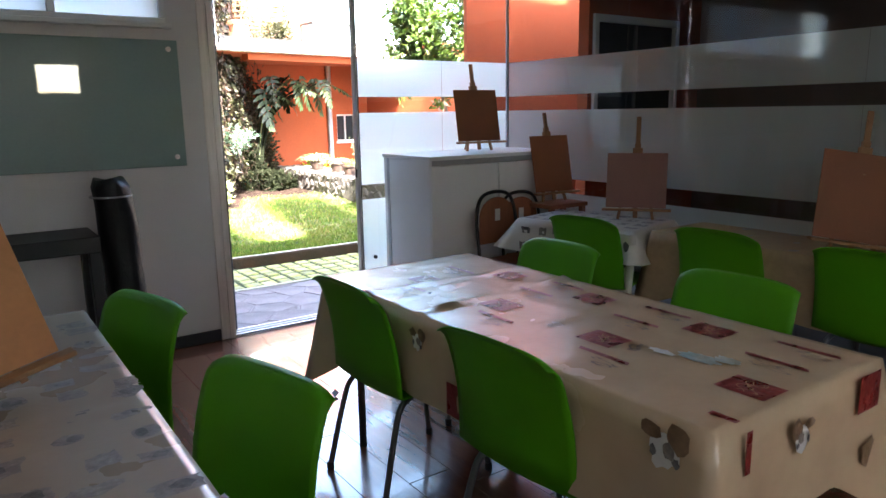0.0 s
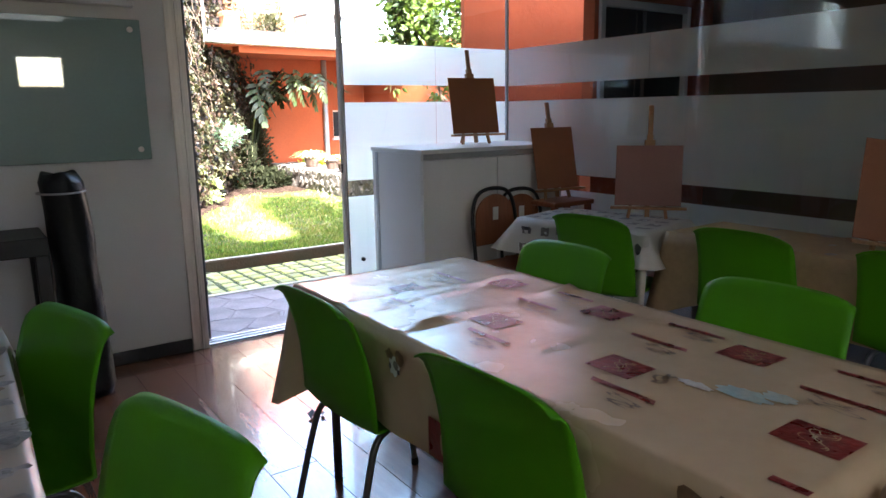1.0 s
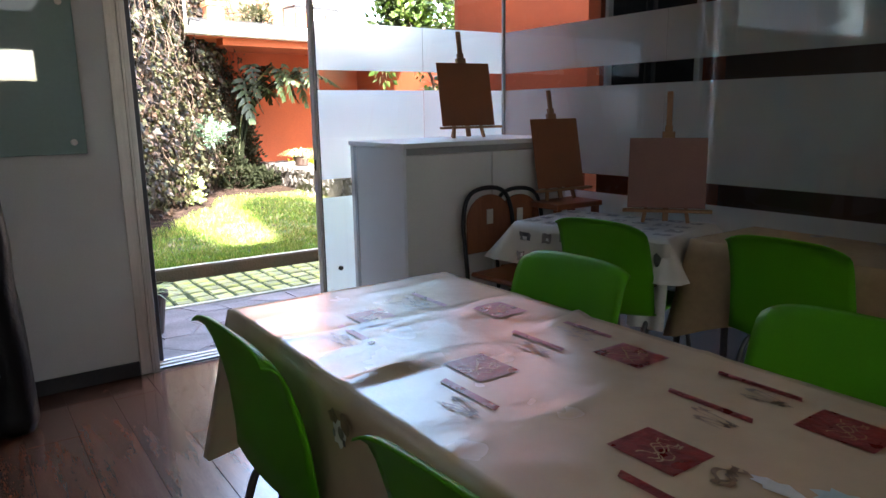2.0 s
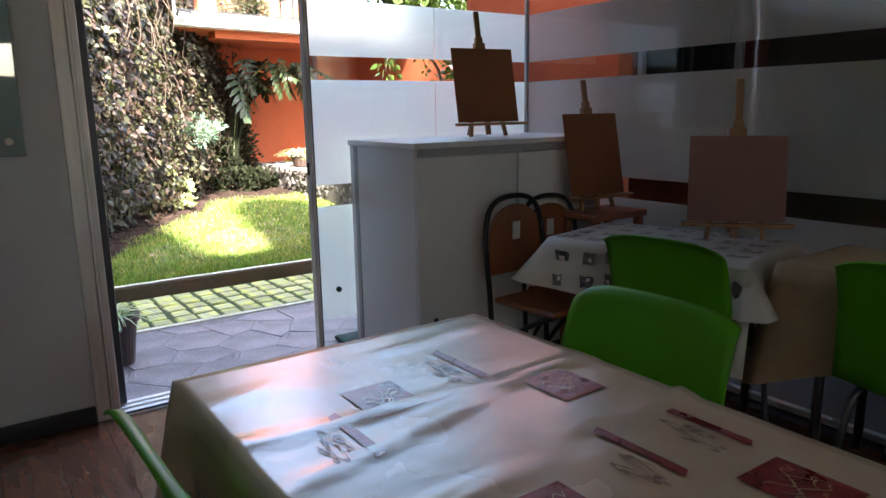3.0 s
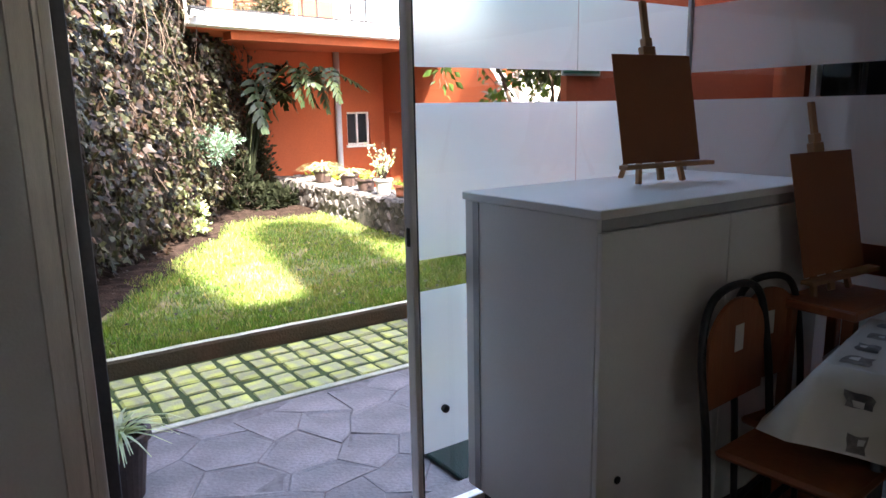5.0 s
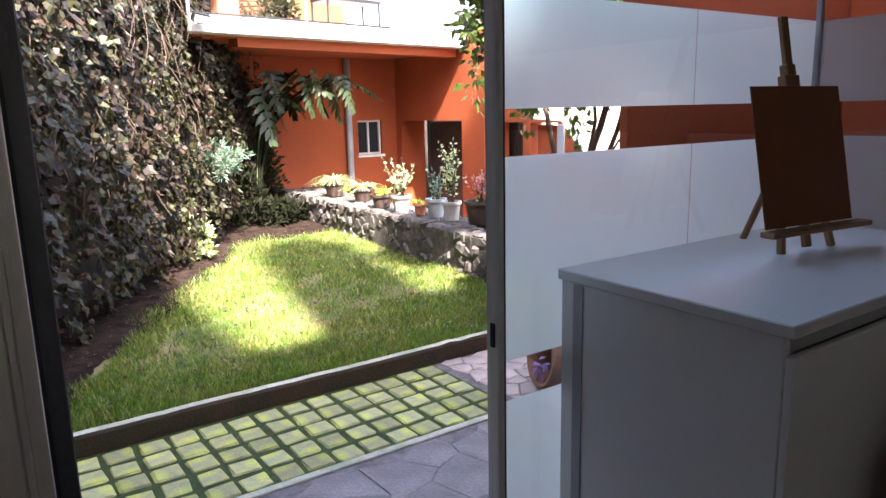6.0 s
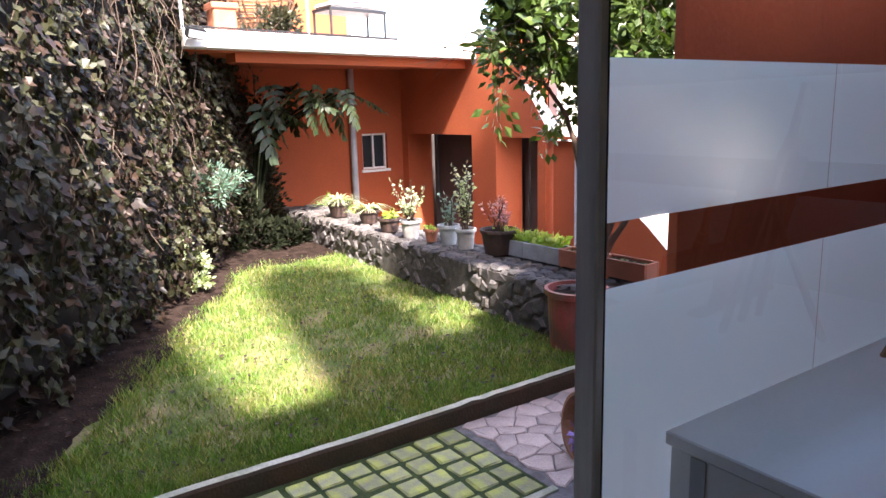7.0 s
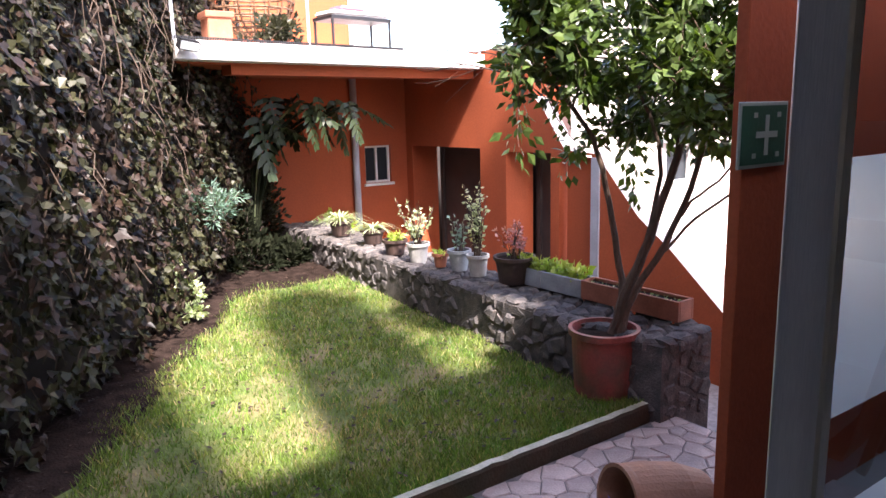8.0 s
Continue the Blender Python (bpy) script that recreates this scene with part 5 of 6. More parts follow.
# grass
grass = thing("grass", "short green lawn grass", "grass", kind="stuff")
rnd = random.Random(8)
verts, faces, verts2, faces2 = [], [], [], []
count = 0
while count < 125000:
    y = 6.99 + 6.0 * rnd.random() ** 1.5
    x = rnd.uniform(0.8, 5.75)
    count += 1
    d = ivy_distance(x, y)
    if d < 0.42 + 0.24 * noise.noise(Vector((x * 2, y * 2, 4))) or x > wall_face(y) + 0.03:
        continue
    bare = noise.noise(Vector((x * 0.9, y * 0.9, 9))) + 0.5 * noise.noise(Vector((x * 3, y * 3, 6)))
    patch = math.exp(-((x - 3.75) ** 2 / 0.10 + (y - 8.0) ** 2 / 0.16))
    if bare + 0.75 * patch > 0.30 and rnd.random() < 0.55:
        continue
    if y > 11.1 + 0.14 * abs(x - 4.9) and rnd.random() < 0.5 + 1.2 * (y - 11.1):
        continue
    z = lawn_height(x, y) - 0.004
    h = rnd.uniform(0.022, 0.055) * (1.25 if d < 0.7 else 1.0) * (1 + 0.55 * noise.noise(Vector((x * 5, y * 5, 2))))
    a = rnd.uniform(0, 6.283)
    w = rnd.uniform(0.003, 0.006) * (1 + 0.10 * max(0, y - 7.5))
    lean = rnd.uniform(0.1, 0.9) * h
    b = rnd.uniform(0, 6.283)
    v, f = (verts2, faces2) if rnd.random() < 0.10 + 0.5 * patch else (verts, faces)
    k = len(v)
    v += [(x - w * math.cos(a), y - w * math.sin(a), z), (x + w * math.cos(a), y + w * math.sin(a), z), (x + lean * math.cos(b), y + lean * math.sin(b), z + h)]
    f.append((k, k + 1, k + 2))
for name, v, f, mat in (("green_blades", verts, faces, GRASS), ("dry_blades", verts2, faces2, DRY_GRASS)):
    me = bpy.data.meshes.new(name)
    me.from_pydata(v, [], f)
    me.materials.append(mat)
    new(name, me).parent = grass
litter = thing("fallen_leaves", "small dry leaves lying on lawn and soil", "leaves", kind="stuff")
rnd = random.Random(12)
bits = []
while len(bits) < 650:
    x, y = rnd.uniform(1.2, 5.6), rnd.uniform(7.06, 12)
    d = ivy_distance(x, y)
    if d < 0.05 or x > wall_face(y) or (d > 0.6 and rnd.random() < 0.5):
        continue
    a = rnd.uniform(0, 6.28)
    bits.append((Vector((x, y, lawn_height(x, y) + (0.06 if d < 0.4 else 0.03))), Vector((math.cos(a), math.sin(a), 0.2)).normalized(), Vector((-math.sin(a), math.cos(a), 0.2)).normalized(), rnd.uniform(0.02, 0.05), rnd.uniform(0.015, 0.035)))
leaf_mesh("leaf_litter", bits, IVY_DRY, litter)


def pot_form(r0, r1, h, rim=0.012):
    return [(0.02, 0.0), (r0, 0.0), (r0 * 0.3 + r1 * 0.7, h * 0.7), (r1, h - 0.03), (r1 + rim, h - 0.028), (r1 + rim, h), (r1 - 0.006, h), (r1 - 0.01, h - 0.035), (0.02, h - 0.035)]


def pot_with_plant(m, label, r0, r1, h, mat, plant, leaf, seed, size=0.25, count=120):
    """A pot with soil and one of several plants: arching blades, a bush, upright stems or rosettes."""
    t = thing("potted_plant", label, "potted plant", m, "pots on the stone wall")
    part("pot", lathe(pot_form(r0, r1, h), 24), mat, t, smooth=False)
    part("soil", lathe([(0.01, h - 0.034), (r1 - 0.012, h - 0.034), (r1 - 0.014, h - 0.022), (0.01, h - 0.018)], 16), SOIL, t)
    rnd = random.Random(seed)
    leaves, stem = [], bmesh.new()
    if plant == "blades":
        verts, faces = [], []
        for i in range(count):
            a, ln, up = rnd.uniform(0, 6.28), size * rnd.uniform(0.6, 1.2), rnd.uniform(0.5, 1.3)
            d, s = Vector((math.cos(a), math.sin(a), 0)), Vector((-math.sin(a), math.cos(a), 0))
            k = len(verts)
            for j in range(5):
                f = j / 4
                c = Vector((0, 0, h - 0.03)) + d * (ln * f * (0.5 + 0.5 * f)) + Vector((0, 0, ln * up * (f - 0.95 * f * f)))
                w = 0.011 * (1 - f * 0.9)
                verts += [tuple(c - s * w), tuple(c + s * w)]
            faces += [(k + 2 * j, k + 2 * j + 1, k + 2 * j + 3, k + 2 * j + 2) for j in range(4)]
        me = bpy.data.meshes.new("foliage")
        me.from_pydata(verts, [], faces)
        me.materials.append(leaf)
        new("foliage", me).parent = t
        bmesh.ops.create_cube(stem, size=0.01)
        stem.free()
        return t
    for i in range(max(5, count // 14)):
        a, tilt = rnd.uniform(0, 6.28), rnd.uniform(0.05, 0.6 if plant == "bush" else 0.25)
        ln = size * rnd.uniform(0.5, 1.1)
        if plant == "rosette":
            ln, tilt = size * rnd.uniform(0.2, 0.5), rnd.uniform(0.3, 1.2)
        d = Vector((math.cos(a) * math.sin(tilt), math.sin(a) * math.sin(tilt), math.cos(tilt)))
        p0 = Vector((rnd.uniform(-0.3, 0.3) * r1, rnd.uniform(-0.3, 0.3) * r1, h - 0.03))
        pts = [p0 + d * (ln * j / 4) + 0.02 * j / 4 * any_way(rnd) for j in range(5)]
        tube(pts, 0.004, 5, stem, [0.006, 0.005, 0.004, 0.003, 0.002])
        for j in range(14):
            f = rnd.uniform(0.25, 1.0)
            q = p0 + d * ln * f
            w = any_way(rnd)
            tip = (w + Vector((0, 0, 0.3))).normalized()
            g = rnd.uniform(0.03, 0.055)
            leaves.append((q + 0.012 * w, tip, tip.orthogonal().normalized(), g, g * 0.6))
    part("stem", stem, TWIG, t)
    leaf_mesh("leaves", leaves, leaf, t)
    return t


WT = 0.46
pot_with_plant(pose(5.70, 11.74, WT), "arching spider plant in a brown pot on the stone wall", 0.10, 0.14, 0.18, BROWN_POT, "blades", PALE_LEAF, 1, 0.36, 90)
pot_with_plant(pose(5.72, 10.99, WT), "pale spider plant in a low pot on the stone wall", 0.09, 0.13, 0.16, BROWN_POT, "blades", PALE_LEAF, 2, 0.30, 80)
pot_with_plant(pose(5.61, 10.32, WT), "low yellow-green plant in a dark pot", 0.09, 0.12, 0.15, BROWN_POT, "rosette", LIME_LEAF, 3, 0.22, 150)
pot_with_plant(pose(5.59, 9.85, WT - 0.02), "pale leafy bush in a white pot", 0.075, 0.105, 0.20, WHITE_POT, "bush", PALE_LEAF, 4, 0.46, 260)
pot_with_plant(pose(5.61, 9.50, WT), "tiny cactus in an orange pot", 0.05, 0.07, 0.13, TERRACOTTA, "rosette", LIME_LEAF, 5, 0.16, 50)
pot_with_plant(pose(5.66, 9.27, WT), "leafy stems in a grey pot", 0.07, 0.10, 0.19, GREY_POT, "upright", BLUE_LEAF, 6, 0.34, 120)
pot_with_plant(pose(5.65, 8.98, WT), "tall pale upright plant in a white pot", 0.07, 0.09, 0.19, WHITE_POT, "upright", PALE_LEAF, 7, 0.58, 260)
pot_with_plant(pose(5.75, 8.61, WT), "pink-leaved plant in a wide dark brown bowl", 0.13, 0.165, 0.22, BROWN_POT, "bush", PINK_LEAF, 8, 0.34, 200)


def trough(m, label, seed, mat, leafy):
    t = thing("planter_box", label, "planter", m, "planter boxes on the stone wall")
    bm = bmesh.new()
    box(-0.075, 0.075, -0.21, 0.21, 0, 0.02, 0.003, bm)
    for a, b, c, d in ((-0.085, -0.065, -0.22, 0.22), (0.065, 0.085, -0.22, 0.22), (-0.065, 0.065, -0.22, -0.20), (-0.065, 0.065, 0.20, 0.22)):
        box(a, b, c, d, 0, 0.14, 0.004, bm)
    part("box", bm, mat, t)
    part("soil", box(-0.065, 0.065, -0.20, 0.20, 0.021, 0.115), SOIL, t)
    rnd = random.Random(seed)
    leaves = []
    for i in range(230 if leafy else 40):
        w = (any_way(rnd) + Vector((0, 0, 0.9))).normalized()
        g = rnd.uniform(0.04, 0.08) if leafy else rnd.uniform(0.02, 0.04)
        leaves.append((Vector((rnd.uniform(-0.06, 0.06), rnd.uniform(-0.2, 0.2), 0.11 + (rnd.uniform(0, 0.09) if leafy else 0))), w, w.orthogonal().normalized(), g, g * 0.7))
    leaf_mesh("leaves", leaves, LIME_LEAF if leafy else PALE_LEAF, t)


for i, y in enumerate((8.52, 8.10, 7.68, 7.26)):
    trough(pose(5.83 + 0.02 * i, y, WT, 0, 0, 2), "pale grey planter box with young green plants" if i < 2 else "terracotta planter box with bare soil", 40 + i, GREY_POT if i < 2 else TERRACOTTA, i < 2)

# pot beside the door
pot_with_plant(pose(1.90, 5.53, TERRACE + 0.004), "spider plant in a dark pot beside the sliding door", 0.075, 0.11, 0.27, BROWN_POT, "blades", PALE_LEAF, 31, 0.24, 60)["group"] = ""

# tree in the big red pot
tree = thing("potted_tree", "many-stemmed leafy tree in a big red pot on the lawn", "tree", pose(5.37, 7.27, 0.03))
part("pot", lathe([(0.03, 0), (0.185, 0), (0.20, 0.2), (0.207, 0.385), (0.228, 0.395), (0.23, 0.435), (0.205, 0.437), (0.195, 0.38), (0.03, 0.37)], 32), RED_POT, tree, "big red pot, stained dark at the foot")
part("soil", lathe([(0.01, 0.372), (0.192, 0.372), (0.19, 0.385), (0.01, 0.40)], 24), SOIL, tree)
rnd = random.Random(19)
trunk, leaves = bmesh.new(), []


def branch(p, d, ln, r, depth):
    pts, rs = [p], [r]
    n = 6
    for k in range(n):
        d = (d + (0.07 if depth == 0 else 0.13) * any_way(rnd) + Vector((0, 0, 0.05))).normalized()
        p = p + d * (ln / n)
        pts.append(p), rs.append(r * (1 - 0.55 * (k + 1) / n))
        if depth >= 2 or (depth == 1 and k > 1):
            for j in range(7 if depth >= 2 else 3):
                w = any_way(rnd)
                q = p + w * rnd.uniform(0.01, 0.11)
                tip = (w + Vector((0, 0, -0.45)) + 0.4 * d).normalized()
                g = rnd.uniform(0.055, 0.095)
                leaves.append((q, tip, tip.cross(any_way(rnd)).normalized(), g, g * 0.45))
    tube(pts, r, 7 if depth == 0 else 5, trunk, rs)
    if depth < 2:
        for k in range(6 if depth == 0 else 5):
            i = rnd.randint(4 if depth == 0 else 2, n) if depth else rnd.choice((4, 5, 5, 6))
            w = (any_way(rnd) + 0.7 * d + Vector((0, 0, 0.25))).normalized()
            branch(pts[i], w, ln * rnd.uniform(0.32, 0.5) if depth == 0 else ln * rnd.uniform(0.4, 0.7), rs[i] * 0.6, depth + 1)


across, deep = Vector((0.77, -0.63, 0)), Vector((0.63, 0.77, 0))
stems = (
    (((0.02, 0.37), (0.07, 0.67), (0.01, 1.02), (-0.07, 1.45), (-0.16, 1.69), (-0.35, 1.97), (-0.52, 2.2)), 0.026, 0.06),
    (((0.0, 0.37), (0.08, 0.66), (0.22, 1.02), (0.35, 1.45), (0.40, 1.72), (0.37, 1.94), (0.30, 2.25)), 0.036, -0.02),
    (((0.04, 0.37), (0.11, 0.64), (0.30, 0.99), (0.43, 1.34), (0.54, 1.80), (0.62, 2.1)), 0.028, -0.10),
    (((0.06, 0.37), (0.13, 0.61), (0.27, 0.88), (0.51, 1.13), (0.75, 1.33), (0.92, 1.55)), 0.015, 0.02),
    (((0.03, 0.37), (0.14, 0.70), (0.24, 1.10), (0.30, 1.50), (0.20, 1.85), (0.05, 2.15)), 0.022, 0.10),
    (((0.05, 0.37), (0.15, 0.72), (0.33, 1.02), (0.46, 1.25), (0.66, 1.42), (0.85, 1.75)), 0.014, -0.06),
)
for path, r, back in stems:
    pts = bent([across * (0.05 + u) + deep * (back * (h - 0.3)) + Vector((0, 0, h)) for u, h in path], 4)
    pts = [p + 0.009 * any_way(rnd) for p in pts]
    rs = [r * (1 - 0.62 * k / (len(pts) - 1)) for k in range(len(pts))]
    tube(pts, r, 8, trunk, rs)
    first = int(len(pts) * (0.74 if r > 0.016 else 0.86))
    for k in range(10 if r > 0.016 else 4):
        i = rnd.randint(first, len(pts) - 1)
        d = (pts[i] - pts[i - 1]).normalized()
        w = (any_way(rnd) + 0.5 * d + Vector((-0.16, 0.13, 0.18))).normalized()
        branch(pts[i], w, rnd.uniform(0.5, 0.85), rs[i] * 0.6, 1)
part("trunk", trunk, BARK, tree, "slender brown stems")
crown = []
for q, tip, side, ln, wd in leaves:
    u = q.dot(across)
    if q.y < -0.95 or u < -0.66 + 0.16 * noise.noise(q * 4) or (q.z < 1.45 and u < 0.0 and rnd.random() < 0.6) or (q.z < 1.2 and rnd.random() < 0.7) or (q.z < 1.5 and u > 0.35):
        continue
    crown.append((q, tip, side, ln * 1.12, wd * 1.4))
    if rnd.random() < 0.2:
        crown.append((q + 0.06 * any_way(rnd), (tip + 0.6 * any_way(rnd)).normalized(), side, ln, wd * 1.3))
leaf_mesh("crown", crown, TREE_LEAF, tree, "glossy dark green leaves")

# philodendron and shrubs in the far corner
philo = thing("philodendron", "large philodendron with deeply cut drooping leaves", "plant", pose(4.86, 12.42, 0.12))
rnd = random.Random(23)
for i in range(17):
    a = math.radians(-35 + rnd.uniform(-38, 38))
    f0 = i / 16
    reach, high = 0.15 + 1.15 * f0 + rnd.uniform(-0.1, 0.1), 1.25 + 0.75 * math.sin(math.pi * (0.2 + 0.55 * f0)) + rnd.uniform(-0.22, 0.12)
    d = Vector((math.cos(a), math.sin(a), 0))
    tip0 = d * reach + Vector((0, 0, high))
    droop = rnd.uniform(1.2, 3.2) if i % 4 else 0.25
    down = (d * 0.7 + Vector((0, 0, -droop))).normalized()
    side = (Matrix.Rotation(rnd.uniform(-0.6, 0.6), 3, down) @ Vector((-d.y, d.x, 0))).normalized()
    nrm = side.cross(down)
    ln = rnd.uniform(0.40, 0.60)
    verts, faces = [], []

    def rib(f):
        return tip0 + down * (ln * f) + Vector((0, 0, -0.25 * ln * f * f)) + nrm * (0.06 * ln * math.sin(3 * f))

    for k in range(8):
        o = len(verts)
        c0, c1, w = rib(k / 8), rib((k + 1) / 8), 0.035 * ln
        verts += [tuple(c0 - side * w), tuple(c0 + side * w), tuple(c1 + side * w * 0.8), tuple(c1 - side * w * 0.8)]
        faces.append((o, o + 1, o + 2, o + 3))
    for s in (-1, 1):
        for k in range(7):
            f = (k + 0.2) / 7
            lobe = ln * 0.46 * (1 - 0.72 * f ** 1.4) * rnd.uniform(0.75, 1.1)
            way = (side * s * (1.0 - 0.35 * f) + down * (-0.25 + 1.15 * f)).normalized()
            cross = way.cross(nrm).normalized()
            c, o, w = rib(f), len(verts), ln * 0.072
            sag = Vector((0, 0, -1))
            row = []
            for g, wide in ((0.0, 0.65), (0.35, 1.0), (0.7, 0.8), (1.0, 0.12)):
                q = c + way * (lobe * g) + sag * (lobe * 0.45 * g * g) + nrm * (0.08 * lobe * math.sin(4 * g + k))
                row.append(q)
                verts += [tuple(q - cross * w * wide), tuple(q + cross * w * wide)]
            faces += [(o + 2 * g, o + 2 * g + 1, o + 2 * g + 3, o + 2 * g + 2) for g in range(3)]
    me = bpy.data.meshes.new("leaf")
    me.from_pydata(verts, [], faces)
    me.materials.append(BIG_LEAF)
    leaf_ob = new("leaf", me)
    leaf_ob.parent = philo
    part("stalk", tube(bent([(0, 0, 0), d * reach * 0.25 + Vector((0, 0, high * 0.7)), tip0], 5), 0.013, 6), PALE_LEAF if i == 8 else SHADED_GREEN, leaf_ob, smooth=True)


def shrub(name, label, m, size, count, leaf, seed, ln=0.06, shape=(1, 1, 1), narrow=0.45, cat="shrub"):
    t = thing(name, label, cat, m)
    rnd = random.Random(seed)
    leaves, stem = [], bmesh.new()
    tufts = []
    for i in range(max(6, count // 45)):
        w = any_way(rnd)
        w.z = abs(w.z)
        c = Vector((w.x * shape[0], w.y * shape[1], w.z * shape[2])) * size * rnd.uniform(0.45, 1.0)
        tufts.append(c)
        tube(bent([(0, 0, 0), c * 0.5 + 0.04 * any_way(rnd), c], 4), 0.006, 5, stem)
    for i in range(count):
        c = rnd.choice(tufts)
        w = any_way(rnd)
        p = c * rnd.uniform(0.75, 1.05) + w * size * 0.22 * rnd.random()
        tip = (w + 0.6 * c.normalized()).normalized()
        g = ln * rnd.uniform(0.7, 1.3)
        leaves.append((p, tip, tip.cross(any_way(rnd)).normalized(), g, g * narrow))
    part("stem", stem, TWIG, t)
    leaf_mesh("leaves", leaves, leaf, t)
    return t


shrub("grey_shrub", "fine grey-green shrub leaning out of the ivy", pose(4.0, 10.97, 0.92), 0.32, 1100, BLUE_LEAF, 51, 0.06, (1.1, 0.8, 1.2), 0.25)
shrub("pale_shrub", "small pale-leaved shrub at the foot of the ivy", pose(3.50, 10.45, 0.20), 0.30, 700, PALE_LEAF, 52, 0.05, (0.7, 0.7, 1.9), 0.6)
# two bushes in near-black green that paint the corner's shade
shrub("shade_bush", "undergrowth in the garden corner, near-black for the shade there", pose(4.75, 12.3, 0.12), 0.55, 1200, SHADED_GREEN, 53, 0.09, (0.9, 0.8, 1.9), 0.5)
shrub("shade_bush", "undergrowth under the philodendron, near-black for the shade there", pose(5.25, 12.25, 0.10), 0.50, 1400, SHADED_GREEN, 54, 0.09, (0.8, 0.6, 0.7), 0.5)
shrub("yellow_bush", "yellow-green bush against the orange wall", pose(6.3, 13.0, 0.25), 0.40, 600, LIME_LEAF, 55, 0.08, (0.7, 0.6, 1.4), 0.5)
shrub("wall_vine", "climbing vine on the corner of the orange wall", pose(5.2, 13.15, 0.3), 1.0, 3000, IVY_GREEN, 56, 0.07, (0.22, 0.2, 2.05), 0.6)
shrub("wall_vine", "dry climbing vine under the balcony", pose(4.55, 12.6, 0.4), 1.0, 1500, IVY_DRY, 57, 0.08, (0.45, 0.4, 1.9), 0.6)
shrub("balcony_plant", "trailing green plant on the balcony", pose(4.83, 11.42, 2.57), 0.45, 700, IVY_GREEN, 58, 0.07, (1.0, 0.5, 1.0), 0.6)

# dry leaves blown into the room
stray = []
rnd = random.Random(91)
for x, y, ln in ((2.56, 4.10, 0.075), (1.80, 3.28, 0.09), (1.88, 3.33, 0.06)):
    t = thing("dry_leaf", "curled dark dry leaf lying on the floor", "leaf", pose(x, y, 0.006, 0, 0, rnd.uniform(0, 360)))
    leaf_mesh("blade", [(Vector((0, 0, 0.004)), Vector((1, 0, 0.12)).normalized(), Vector((0, 1, 0)), ln, ln * 0.45)], IVY_DRY, t)

# clay jar lying by the terrace
jar = thing("clay_jar", "pale clay jar lying on its side with purple flowers", "jar")
part("body", lathe([(0.09, -0.30), (0.13, -0.28), (0.165, -0.15), (0.172, 0.0), (0.165, 0.10), (0.168, 0.115), (0.168, 0.14), (0.152, 0.14), (0.148, 0.11), (0.152, 0.0), (0.12, -0.2), (0.01, -0.26)], 32), material("pale_clay", (0.40, 0.19, 0.11), 0.7, vary=0.12, scale=6, fine=70, bump=0.3), jar, smooth=False)
jar.matrix_basis = pose(4.43, 6.15, TERRACE + 0.178, 0, -82, -18) @ Matrix.Scale(1.04, 4)
rnd = random.Random(77)
leaf_mesh("flowers", [(Vector((rnd.uniform(-0.10, -0.02), rnd.uniform(-0.05, 0.05), 0.13)), any_way(rnd), Vector((0, 1, 0)), 0.05, 0.035) for i in range(30)], PURPLE, jar, "purple petals")


# ---- pieces of floors and walls, last ----
def piece(name, me, parent, m):
    ob = new(name, me)
    ob.parent = parent
    ob.matrix_basis = m
    return ob


# laminate planks, running away from the glass front
plank = mesh_of("plank", box(-0.0955, 0.0955, -0.6985, 0.6985, -0.012, 0.0, 0.0012))
plank.materials.append(WOOD_FLOOR)
rnd = random.Random(2)
for i in range(30):
    x = RX0 + 0.096 + 0.192 * i
    if x > RX1 - 0.03:
        break
    off = rnd.uniform(0, 1.4)
    for j in range(7):
        y = RY0 - 0.7 + off + 1.4 * j
        y0, y1 = max(RY0, y - 0.7), min(RY1, y + 0.7)
        if y1 - y0 < 0.05:
            continue
        m = Matrix.Translation((x, (y0 + y1) / 2, 0)) @ Matrix.Diagonal((1, (y1 - y0) / 1.4, 1, 1))
        piece("plank", plank, floor, m)

# square blocks in moss
blocks = []
for k in range(4):
    r2 = random.Random(60 + k)
    bm = box(-0.063, 0.063, -0.066, 0.066, -0.03, 0.012, 0.010)
    for v in bm.verts:
        v.co += Vector((r2.uniform(-0.005, 0.005), r2.uniform(-0.005, 0.005), r2.uniform(-0.002, 0.002)))
    me = mesh_of("paving_block", bm)
    me.materials.append(MOSS_TILE)
    blocks.append(me)
rnd = random.Random(4)
for i in range(24):
    for j in range(5):
        piece("paving_block", rnd.choice(blocks), block_strip, pose(3.94 - 0.151 * i + rnd.uniform(-0.004, 0.004), 6.180 + 0.159 * j + rnd.uniform(-0.004, 0.004), TERRACE - 0.004 + rnd.uniform(-0.004, 0.003), rnd.uniform(-1.5, 1.5), rnd.uniform(-1.5, 1.5), rnd.choice((0, 90, 180, 270)) + rnd.uniform(-2, 2)))


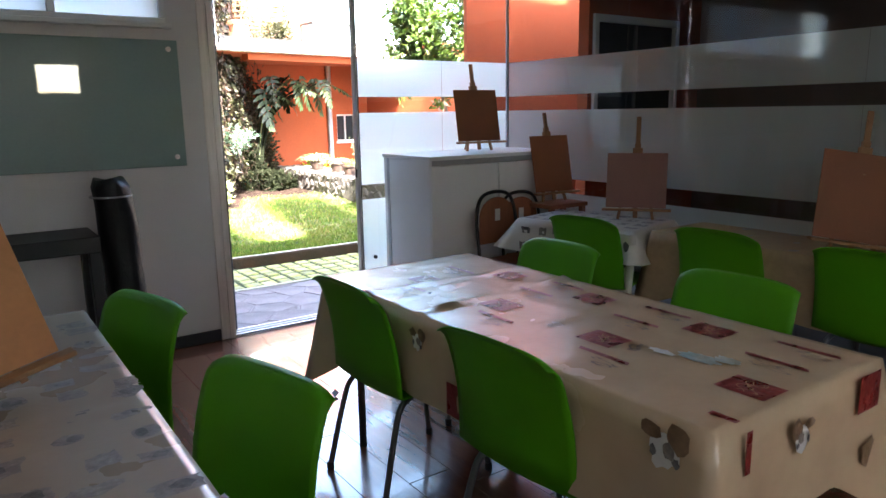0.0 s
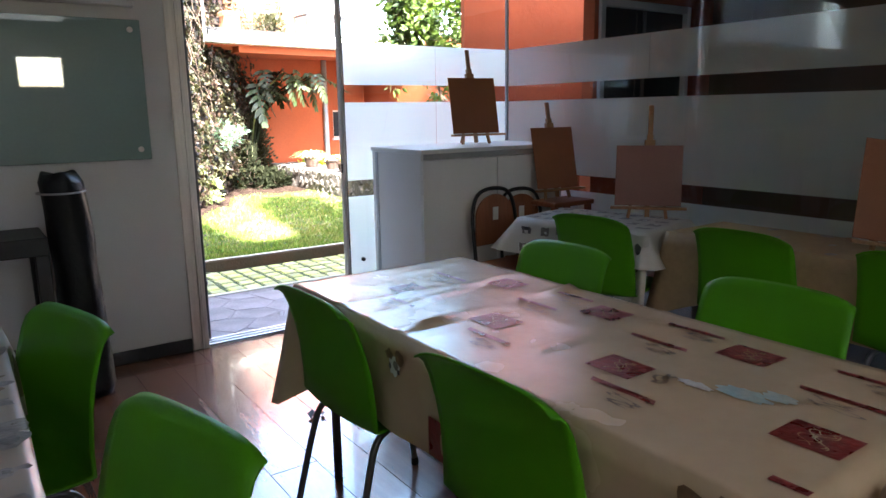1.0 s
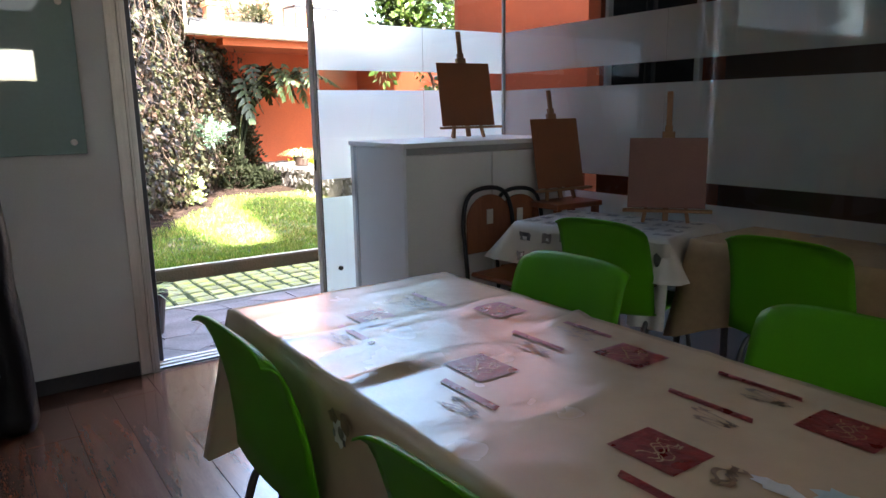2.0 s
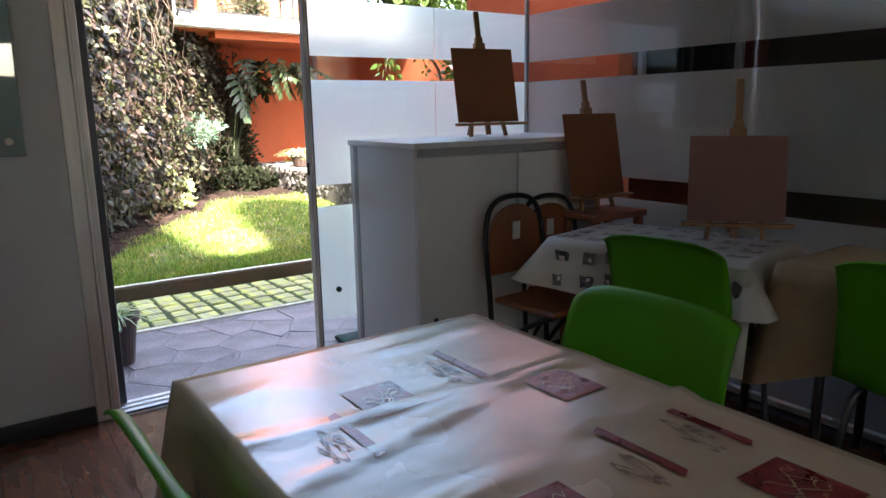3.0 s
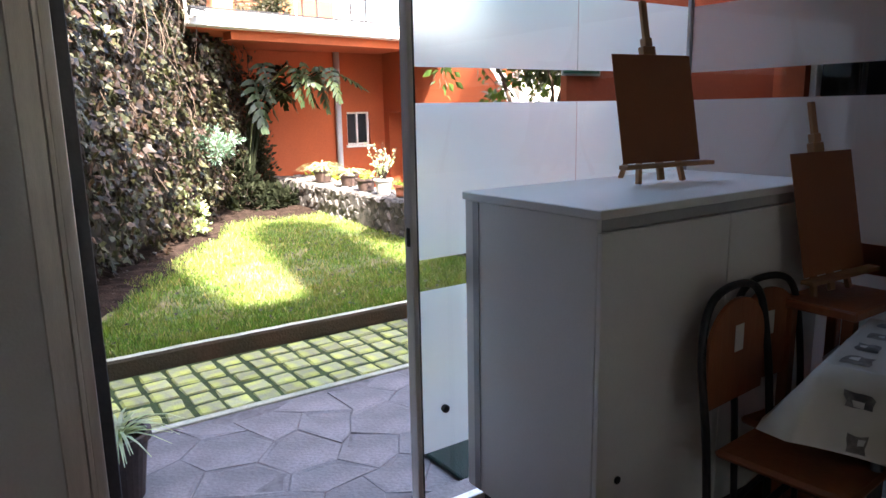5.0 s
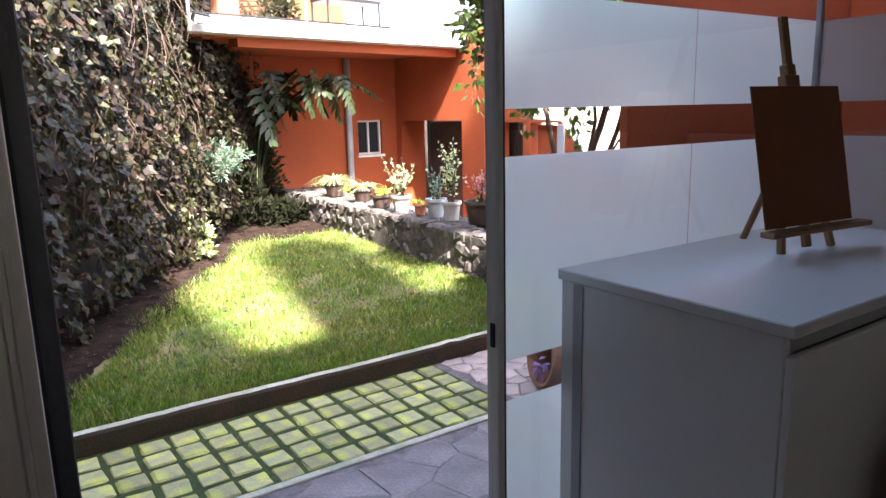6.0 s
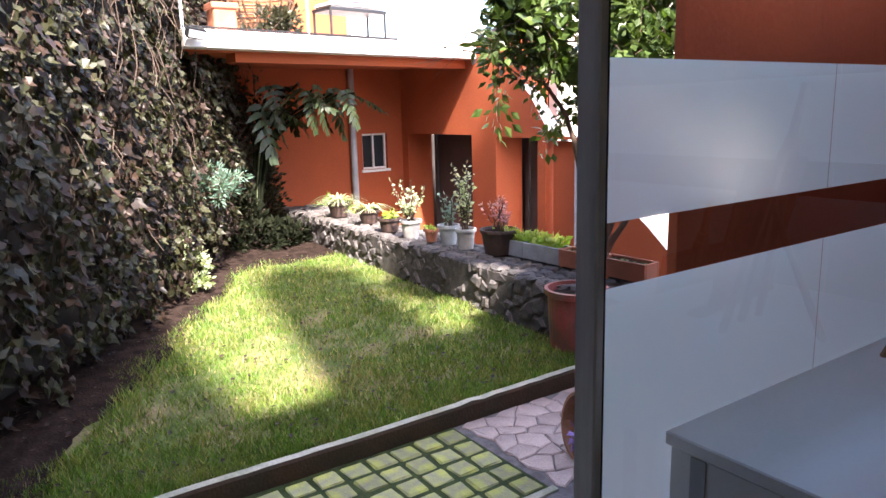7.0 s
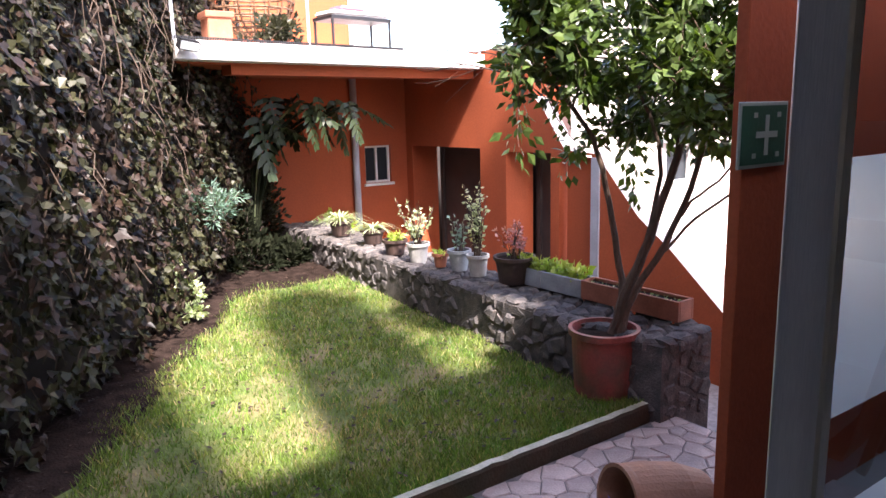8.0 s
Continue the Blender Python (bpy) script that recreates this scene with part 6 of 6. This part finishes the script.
def cells(x0, x1, y0, y1, step, seed, jitter=0.30):
    """Irregular many-sided cells that fill a rectangle, as lists of corners."""
    def corner(i, j):
        r = random.Random(seed * 7919 + i * 131 + j)
        return Vector((x0 + step * (i * 0.25) + r.uniform(-jitter, jitter) * step * 0.4, y0 + step * 0.866 * j * 0.5 + r.uniform(-jitter, jitter) * step * 0.4))
    out = []
    rows, cols = int((y1 - y0) / (step * 0.866)) + 2, int((x1 - x0) / (step * 0.75)) + 2
    for c in range(-1, cols):
        for r in range(-1, rows):
            for ci, rj in ((3 * c, 2 * r), ):
                for di, dj in ((0, 0), ):
                    i0, j0 = ci + di, rj + dj + (1 if c % 2 else 0)
                    # hexagon with corners on a half-step lattice
                    out.append([corner(i0 + a, j0 + b) for a, b in ((0, 1), (1, 0), (3, 0), (4, 1), (3, 2), (1, 2))])
    return out


def stone_from(poly, joint, depth, seed, dome=0.0, chamfer=0.008):
    """A stone of that outline: chamfered top, sides going down."""
    r = random.Random(seed)
    c = sum(poly, Vector((0, 0))) / len(poly)
    bm = bmesh.new()
    rings = []
    for shrink, z in ((joint, -depth), (joint, -0.006 - dome * 0.5), (joint + chamfer, 0.0), (joint + 0.03, dome)):
        ring = []
        for p in poly:
            d = p - c
            q = c + d * max(0.2, 1 - shrink / max(0.02, d.length))
            ring.append(bm.verts.new((q.x - c.x, q.y - c.y, z + r.uniform(-0.003, 0.003) * (z > -0.01))))
        rings.append(ring)
    n = len(poly)
    for a, b in zip(rings, rings[1:]):
        for k in range(n):
            bm.faces.new((a[k], a[(k + 1) % n], b[(k + 1) % n], b[k]))
    bm.faces.new(rings[-1])
    bmesh.ops.recalc_face_normals(bm, faces=bm.faces[:])
    return c, mesh_of("stone", bm)


rnd = random.Random(14)
for x0, x1, y0, y1, size, lift, flag in ((0.9, 5.6, RY1 + 0.16, 6.05, 0.34, TERRACE, DARK_FLAG), (4.05, 5.6, 6.055, 6.91, 0.175, TERRACE + 0.007, FLAG)):
    for k, poly in enumerate(cells(x0, x1, y0, y1, size, 3, 0.55)):
        c = sum(poly, Vector((0, 0))) / 6
        if not (x0 < c.x < x1 and y0 < c.y < y1):
            continue
        poly = [Vector((min(max(p.x, x0), x1), min(max(p.y, y0), y1))) for p in poly]
        if c.x > 4.62 and 5.86 < c.y < 5.99:
            continue
        c, me = stone_from(poly, 0.0015 if flag is DARK_FLAG else 0.004, 0.03, k, 0.0, 0.004 if flag is DARK_FLAG else 0.008)
        me.materials.append(flag)
        piece("paving_stone", me, pavement, pose(c.x, c.y, lift + rnd.uniform(-0.002, 0.002), rnd.uniform(-0.3, 0.3), rnd.uniform(-0.3, 0.3)))

# stones of the dry wall: the face to the lawn, the end and the top
count = 0
for k, poly in enumerate(cells(6.9, 13.2, -0.08, 0.475, 0.15, 8, 0.5)):
    c = sum(poly, Vector((0, 0))) / 6
    if not (6.9 < c.x < 13.2 and -0.09 < c.y < 0.455):
        continue
    poly = [Vector((p.x, min(max(p.y, -0.12), 0.455))) for p in poly]
    c, me = stone_from(poly, 0.002, 0.10, 200 + k, 0.018)
    me.materials.append(LAVA)
    piece("stone", me, stone_wall, Matrix.Translation((wall_face(c.x) + 0.03 + rnd.uniform(-0.02, 0.02), c.x, c.y)) @ Matrix(((0, 0, -1, 0), (1, 0, 0, 0), (0, 1, 0, 0), (0, 0, 0, 1))))
for k, poly in enumerate(cells(0.02, 0.56, 6.9, 13.2, 0.18, 9, 0.5)):
    c = sum(poly, Vector((0, 0))) / 6
    if not (0.02 < c.x < 0.53 and 6.9 < c.y < 13.2):
        continue
    c, me = stone_from(poly, 0.003, 0.06, 500 + k, 0.02)
    me.materials.append(LAVA)
    piece("stone", me, stone_wall, pose(wall_face(c.y) + c.x, c.y, 0.433 + rnd.uniform(-0.012, 0.008), rnd.uniform(-3, 3), rnd.uniform(-3, 3)))
for k, poly in enumerate(cells(0.0, 0.50, -0.08, 0.475, 0.15, 11, 0.5)):
    c = sum(poly, Vector((0, 0))) / 6
    if not (0.0 < c.x < 0.50 and -0.08 < c.y < 0.455):
        continue
    poly = [Vector((p.x, min(max(p.y, -0.12), 0.455))) for p in poly]
    c, me = stone_from(poly, 0.002, 0.08, 800 + k, 0.018)
    me.materials.append(LAVA)
    piece("stone", me, stone_wall, Matrix.Translation((wall_face(6.9) + 0.05 + c.x, 6.87, c.y)) @ Matrix(((1, 0, 0, 0), (0, 0, -1, 0), (0, 1, 0, 0), (0, 0, 0, 1))))
